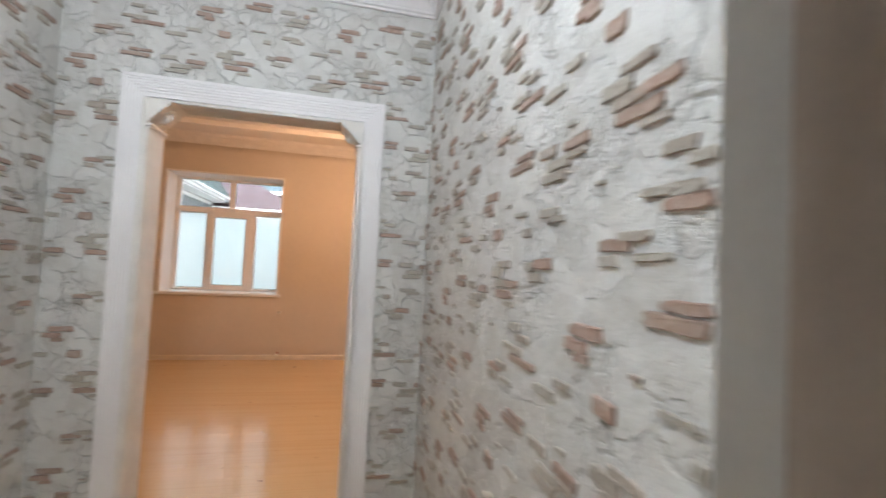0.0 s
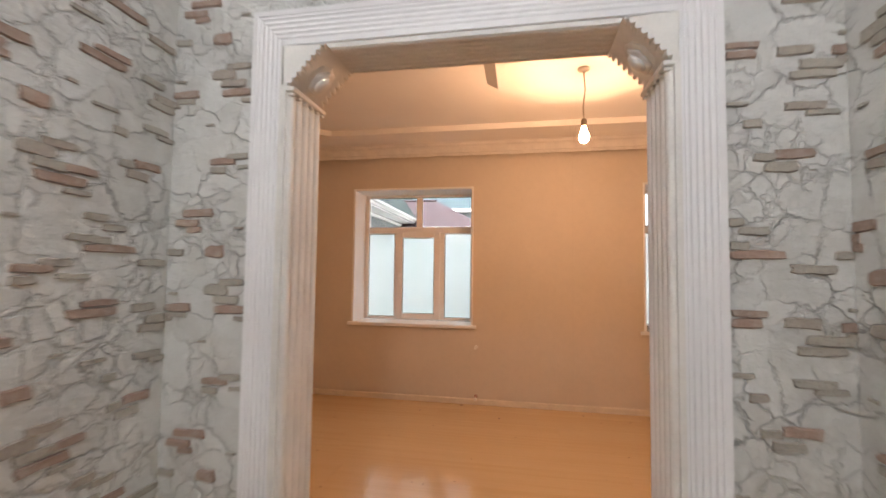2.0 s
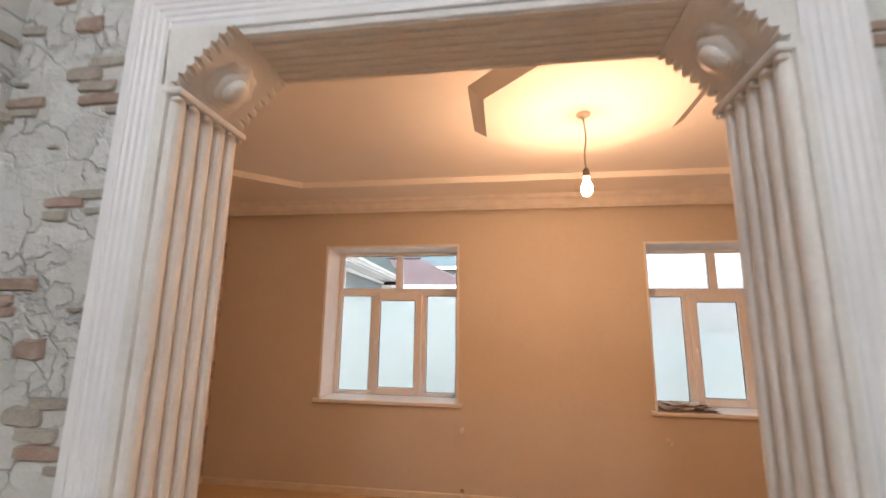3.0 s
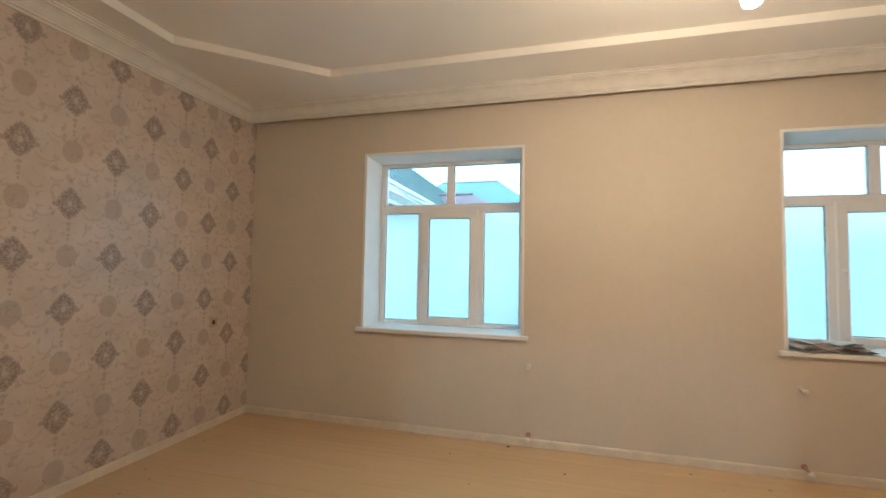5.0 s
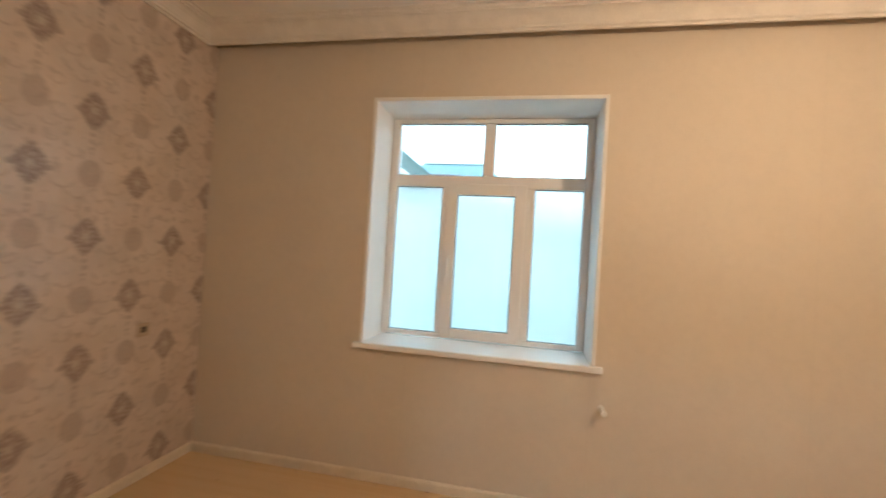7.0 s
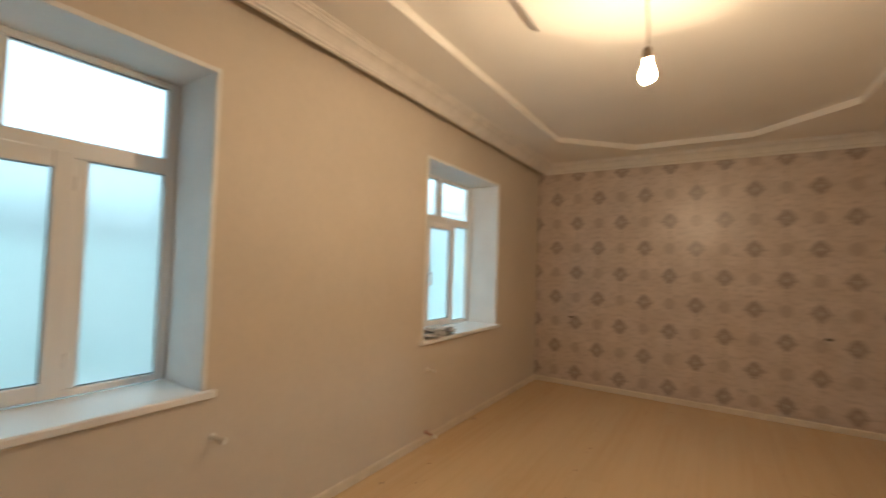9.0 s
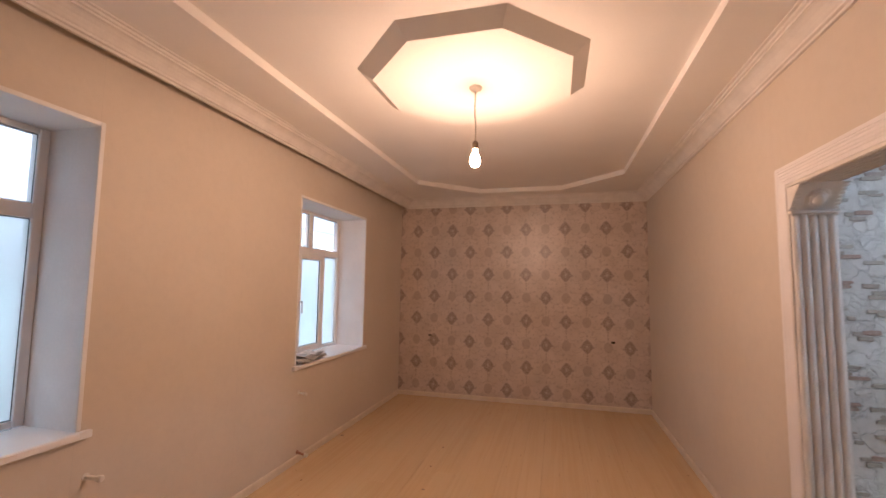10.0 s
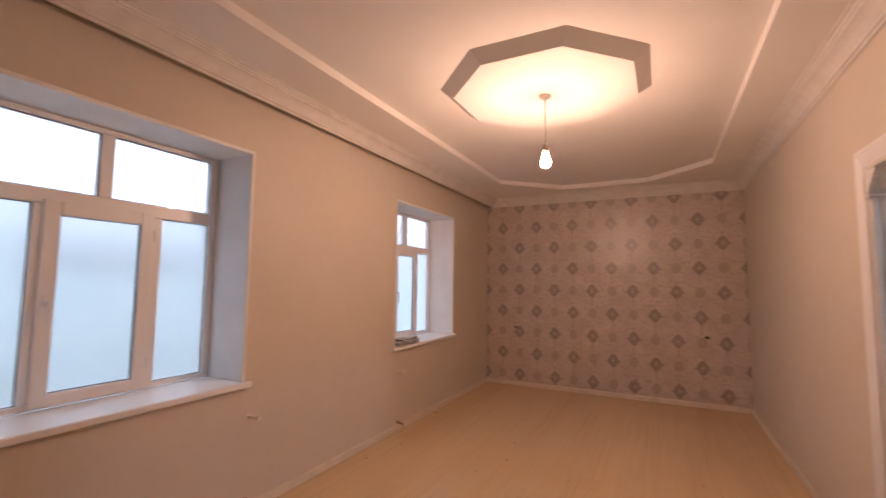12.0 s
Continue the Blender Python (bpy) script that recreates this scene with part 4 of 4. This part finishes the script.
def neighbour():
    """Long house beside the yard: eaves with white boards, standing-seam green roof."""
    ex, ez, rx, rz, ya, yb = -4.3, 3.5, -6.15, 5.45, 6.2, 34.0
    house = thing("neighbour_house", (ex, ya, -0.45), "grey house with a green steel roof and white eaves", "house")
    at = lambda bm: bm.transform(Matrix.Translation((-ex, -ya, 0.45)))

    def add(name, bm, m, label=""):
        at(bm)
        return part(name, bm, m, house, label)

    add("wall", boxed(ex - 3.2, ex - 0.55, ya + 0.3, yb - 0.4, -0.45, ez - 0.2), RENDER_GREY)
    bm = bmesh.new()
    q = [(ex, ya, ez), (ex, yb, ez), (rx, yb - 0.2, rz), (rx, ya, rz)]
    lo = [bm.verts.new(p) for p in q]
    hi = [bm.verts.new((p[0] + 0.05, p[1], p[2] + 0.05)) for p in q]
    for k in range(4):
        bm.faces.new((lo[k], lo[(k + 1) % 4], hi[(k + 1) % 4], hi[k]))
    bm.faces.new(lo)
    bm.faces.new(hi)
    roof = add("roof", bm, ROOF_GREEN, "green standing-seam roof")
    for k in range(46):
        y = ya + 0.3 + k * 0.6
        bm = bmesh.new()
        vs = []
        for (x, z) in ((ex + 0.04, ez + 0.045), (rx + 0.06, rz + 0.045)):
            vs.append([bm.verts.new((x, y + dy, z + dz)) for dy, dz in ((-0.015, 0), (0.015, 0), (0.015, 0.035), (-0.015, 0.035))])
        for j in range(4):
            bm.faces.new((vs[0][j], vs[0][(j + 1) % 4], vs[1][(j + 1) % 4], vs[1][j]))
        bm.faces.new(vs[0])
        bm.faces.new(vs[1])
        at(bm)
        s = part("seam", bm, ROOF_GREEN, roof)
    add("fascia", boxed(ex - 0.03, ex + 0.02, ya, yb, ez - 0.13, ez - 0.005, 0.01, 1), FASCIA, "white fascia board")
    bm = sweep([(0.0, 0.0), (0.02, -0.07), (0.07, -0.085), (0.11, -0.06), (0.12, 0.0), (0.105, 0.0), (0.09, -0.05), (0.06, -0.07), (0.03, -0.055), (0.012, 0.0)], [(ex + 0.022, yb), (ex + 0.022, ya)], lambda p, h: (p.x, p.y, ez + 0.02 + h))
    add("gutter", bm, FASCIA, "white rain gutter")
    add("soffit_board", boxed(ex - 0.50, ex - 0.04, ya, yb, ez - 0.17, ez - 0.14), FASCIA)
    add("lower_board", boxed(ex - 0.56, ex - 0.50, ya + 0.3, yb - 0.4, ez - 0.30, ez - 0.19), FASCIA)


neighbour()


def far_house(name, x0, x1, y0, y1, eave, ridge_z, hip, mat, label):
    house = thing(name, (x0, y0, -0.45), label, "house", "far houses")
    ox = Matrix.Translation((-x0, -y0, 0.45))
    bm = boxed(x0 + 0.4, x1 - 0.4, y0 + 0.4, y1 - 0.4, -0.45, eave)
    bm.transform(ox)
    part("wall", bm, RENDER_GREY, house)
    bm = bmesh.new()
    ym = (y0 + y1) / 2
    base = [bm.verts.new(p) for p in ((x0, y0, eave), (x1, y0, eave), (x1, y1, eave), (x0, y1, eave))]
    a, b = bm.verts.new((x0 + hip, ym, ridge_z)), bm.verts.new((x1 - hip, ym, ridge_z))
    for f in ((base[0], base[1], b, a), (base[1], base[2], b), (base[2], base[3], a, b), (base[3], base[0], a)):
        bm.faces.new(f)
    bm.faces.new(base)
    bm.transform(ox)
    roof = part("roof", bm, mat, house)
    bm = boxed(x0 + hip, x1 - hip, ym - 0.08, ym + 0.08, ridge_z - 0.03, ridge_z + 0.06, 0.02, 1)
    bm.transform(ox)
    part("ridge_cap", bm, mat, roof)
    bm = boxed(x0 - 0.02, x1 + 0.02, y0 - 0.03, y0, eave - 0.15, eave + 0.02)
    bm.transform(ox)
    part("fascia", bm, FASCIA, house)


far_house("far_house", -10.2, -1.7, 26.5, 33.5, 5.15, 7.22, 2.33, ROOF_TEAL, "far house with a teal hipped steel roof")
far_house("far_house", -10.0, -1.3, 17.8, 22.2, 3.15, 4.58, 2.45, ROOF_RED, "far house with a dull red hipped roof")

ROOF_GREY = plain("grey_roof_steel", (0.12, 0.125, 0.13), 0.5, 0.12, 1.0, 7, 0.002)
far_house("far_house", 37.0, 56.0, 27.0, 36.0, 5.2, 7.9, 4.0, ROOF_GREY, "far house with a grey hipped roof")

# ---------- floor boards ----------
floor = tagged(new("floor", mesh_of("floor", boxed(W - 0.2, E + 0.2, S - 0.1, N + 0.42, -0.15, -0.013), BASE)), kind="structure")


def board_mesh(length, width):
    return mesh_of("floor_board", boxed(-length / 2, length / 2, -width / 2, width / 2, -0.0125, 0.0, 0.0005, 1), WOOD)


def lay_boards():
    rnd = random.Random(3)
    wide = 0.17
    lengths = [1.9, 2.4, 2.9]
    shared = {L: board_mesh(L - 0.0006, wide - 0.0006) for L in lengths}
    y = S - 0.1
    while y < N - 0.02:
        wd = min(wide, N - y)
        x = W - rnd.uniform(0.0, 1.6)
        while x < E:
            L = rnd.choice(lengths)
            a, b = max(x, W), min(x + L, E)
            if b - a > 0.02:
                ob = new("floor_board", shared[L])
                ob.location = ((a + b) / 2, y + wd / 2, 0)
                ob.scale = ((b - a) / L, wd / wide, 1)
                ob.parent = floor
            x += L
        y += wide


lay_boards()

# ---------- brick slips of the stone wallpaper ----------
# Pattern of one roll, about the middle of its largest cluster: along, up, length, height, tone (0 grey, 1 red).
ROLL, REPEAT = 0.552, 0.658            # width of a roll; each roll drops by half a repeat
HEART = [(0.002, 0.049, 0.084, 0.022, 0), (-0.048, 0.024, 0.080, 0.034, 0), (-0.015, -0.004, 0.088, 0.026, 0), (0.056, -0.003, 0.090, 0.022, 1), (0.007, -0.033, 0.118, 0.026, 1), (0.047, -0.059, 0.066, 0.015, 0)]
LEDGE = [(-0.303, -0.024, 0.080, 0.026, 0), (-0.178, -0.031, 0.095, 0.025, 1), (-0.248, -0.062, 0.099, 0.027, 0), (-0.266, -0.086, 0.104, 0.024, 0), (-0.180, -0.053, 0.071, 0.018, 0)]
FLAME = [(-0.121, 0.256, 0.106, 0.027, 1), (-0.155, 0.226, 0.079, 0.026, 1), (-0.132, 0.206, 0.050, 0.020, 1), (-0.058, 0.138, 0.062, 0.036, 1)]
LONG = [(-0.278, 0.103, 0.100, 0.022, 0), (-0.199, 0.136, 0.069, 0.022, 0), (0.152, 0.128, 0.042, 0.024, 0), (0.108, 0.178, 0.072, 0.012, 0)]
STEPS = [(0.097, -0.112, 0.064, 0.022, 0), (0.150, -0.135, 0.069, 0.020, 0), (0.062, -0.168, 0.072, 0.018, 0), (0.110, -0.171, 0.060, 0.022, 0), (0.146, -0.192, 0.150, 0.022, 1)]
SHELF = [(-0.284, -0.163, 0.091, 0.022, 0), (-0.249, -0.180, 0.072, 0.016, 0), (-0.376, -0.284, 0.047, 0.024, 0), (-0.310, -0.277, 0.087, 0.026, 1), (-0.340, -0.310, 0.073, 0.026, 0)]
TAIL = [(-0.041, -0.245, 0.088, 0.022, 1), (-0.058, -0.271, 0.051, 0.022, 0), (0.006, -0.231, 0.074, 0.020, 0), (0.048, -0.264, 0.080, 0.014, 0)]
PAIR = [(0.122, -0.333, 0.104, 0.018, 1), (0.098, -0.356, 0.132, 0.024, 1), (-0.195, 0.010, 0.030, 0.010, 0), (-0.09, -0.13, 0.026, 0.009, 0), (0.02, 0.21, 0.028, 0.010, 0)]
CELL = HEART + LEDGE + FLAME + LONG + STEPS + SHELF + TAIL + PAIR


def slip_variants(count, material):
    """Unit slips, rough in outline, with a soft shoulder."""
    rnd = random.Random(11)
    out = []
    for _ in range(count):
        bm = bmesh.new()
        ring = []
        for x, z in ((-0.5, -0.36), (-0.44, -0.5), (-0.1, -0.47), (0.2, -0.5), (0.46, -0.48), (0.5, -0.2), (0.48, 0.34), (0.43, 0.5), (0.1, 0.46), (-0.25, 0.5), (-0.47, 0.45), (-0.49, 0.1)):
            ring.append((x + rnd.uniform(-0.035, 0.035), z + rnd.uniform(-0.11, 0.11)))
        lo = [bm.verts.new((x, 0.0, z)) for x, z in ring]
        hi = [bm.verts.new((x * 0.965, -1.0 + rnd.uniform(-0.15, 0.15), z * 0.80)) for x, z in ring]
        for k in range(12):
            bm.faces.new((lo[k], lo[(k + 1) % 12], hi[(k + 1) % 12], hi[k]))
        bm.faces.new(hi)
        out.append(mesh_of("brick", bm, material))
    return out


SLIPS = (slip_variants(10, BRICK[0]), slip_variants(10, BRICK[1]))


joined = []


def paste(wall_ob, u0, u1, z0, z1, u_ref, z_ref, matrix, holes, near):
    """Lays rolls over a stretch from u0 to u1; near(u, z) tells which slips are parts of their own."""
    k = 0
    for i in range(math.floor((u0 - u_ref) / ROLL) - 1, math.ceil((u1 - u_ref) / ROLL) + 2):
        for j in range(math.floor((z0 - z_ref) / REPEAT) - 2, math.ceil((z1 - z_ref) / REPEAT) + 2):
            for u, z, L, H, tone in CELL:
                cu, cz = u_ref + i * ROLL + u, z_ref + (j + 0.5 * (i % 2)) * REPEAT + z
                a, b = max(u0 + 0.001, cu - L / 2), min(u1 - 0.001, cu + L / 2)
                c, d = cz - H / 2, cz + H / 2
                for h in holes:
                    if c < h[3] and d > h[2]:
                        if h[0] < cu < h[1]:
                            a = b
                        elif cu <= h[0]:
                            b = min(b, h[0])
                        else:
                            a = max(a, h[1])
                if b - a < 0.012 or c < z0 or d > z1:
                    continue
                k += 1
                mesh = SLIPS[tone][k % 10]
                m = matrix @ Matrix.Translation(((a + b) / 2, 0, cz)) @ Matrix.Diagonal((b - a, 0.0062, H, 1))
                if near((a + b) / 2, cz):
                    ob = new("brick", mesh)
                    ob.matrix_basis = m
                    ob.parent = wall_ob
                else:
                    joined.append((wall_ob, tone, mesh, m))


# u runs along the unrolled walls: up the left wall, across the front, back along the right wall
front_holes = [(DX0 - 0.117, DX1 + 0.117, 0.0, DZ + 0.117)]
turn_left = Matrix.Translation((HW, 0, 0)) @ Matrix.Rotation(radians(90), 4, "Z")
turn_right = Matrix.Translation((HE, HY + HE, 0)) @ Matrix.Rotation(radians(-90), 4, "Z")
face_front = Matrix.Translation((0, HY, 0))
TOPZ = TOP - 0.26
BIG_LEFT, BIG_RIGHT, CUT = (1.87, 1.65), (0.41, 1.65), 0.07
across = BIG_LEFT[0] - HY + HW
seen_band = lambda u, z: 0.75 < z < 2.25
paste(hall_front, HW, DX0 - 0.05, 0.08, TOPZ, across, BIG_LEFT[1], face_front, front_holes, seen_band)
paste(hall_front, DX0 - 0.05, CUT, DZ + 0.1, TOPZ, across, BIG_LEFT[1], face_front, front_holes, lambda u, z: True)
paste(hall_front, CUT, DX1 + 0.02, DZ + 0.1, TOPZ, *BIG_RIGHT, face_front, front_holes, lambda u, z: True)
paste(hall_front, DX1 + 0.02, HE, 0.08, TOPZ, *BIG_RIGHT, face_front, front_holes, seen_band)
paste(hall_left, HS, HY, 0.08, TOPZ, *BIG_LEFT, turn_left, [], lambda u, z: 0.95 < u and 0.6 < z < 2.3)
paste(hall_right, HE + 0.002, HE + HY - SIDE[1] - 0.002, 0.08, TOPZ, 1.455, 1.597, turn_right, [], lambda u, z: u < HE + 1.35 and 0.6 < z < 2.3)


def join_rest():
    """The slips further off, as one mesh a wall and tone."""
    for wall_ob in (hall_front, hall_left, hall_right):
        for tone in (0, 1):
            verts, faces = [], []
            for w, k, me, m in joined:
                if w is not wall_ob or k != tone:
                    continue
                n = len(verts)
                verts += [m @ v.co for v in me.vertices]
                faces += [[n + i for i in p.vertices] for p in me.polygons]
            if verts:
                me = bpy.data.meshes.new("brick_rest")
                me.from_pydata(verts, [], faces)
                me.materials.append(BRICK_JOINED[tone])
                ob = new("brick_rest", me)
                ob.parent = wall_ob
                tagged(ob, kind="stuff")


join_rest()
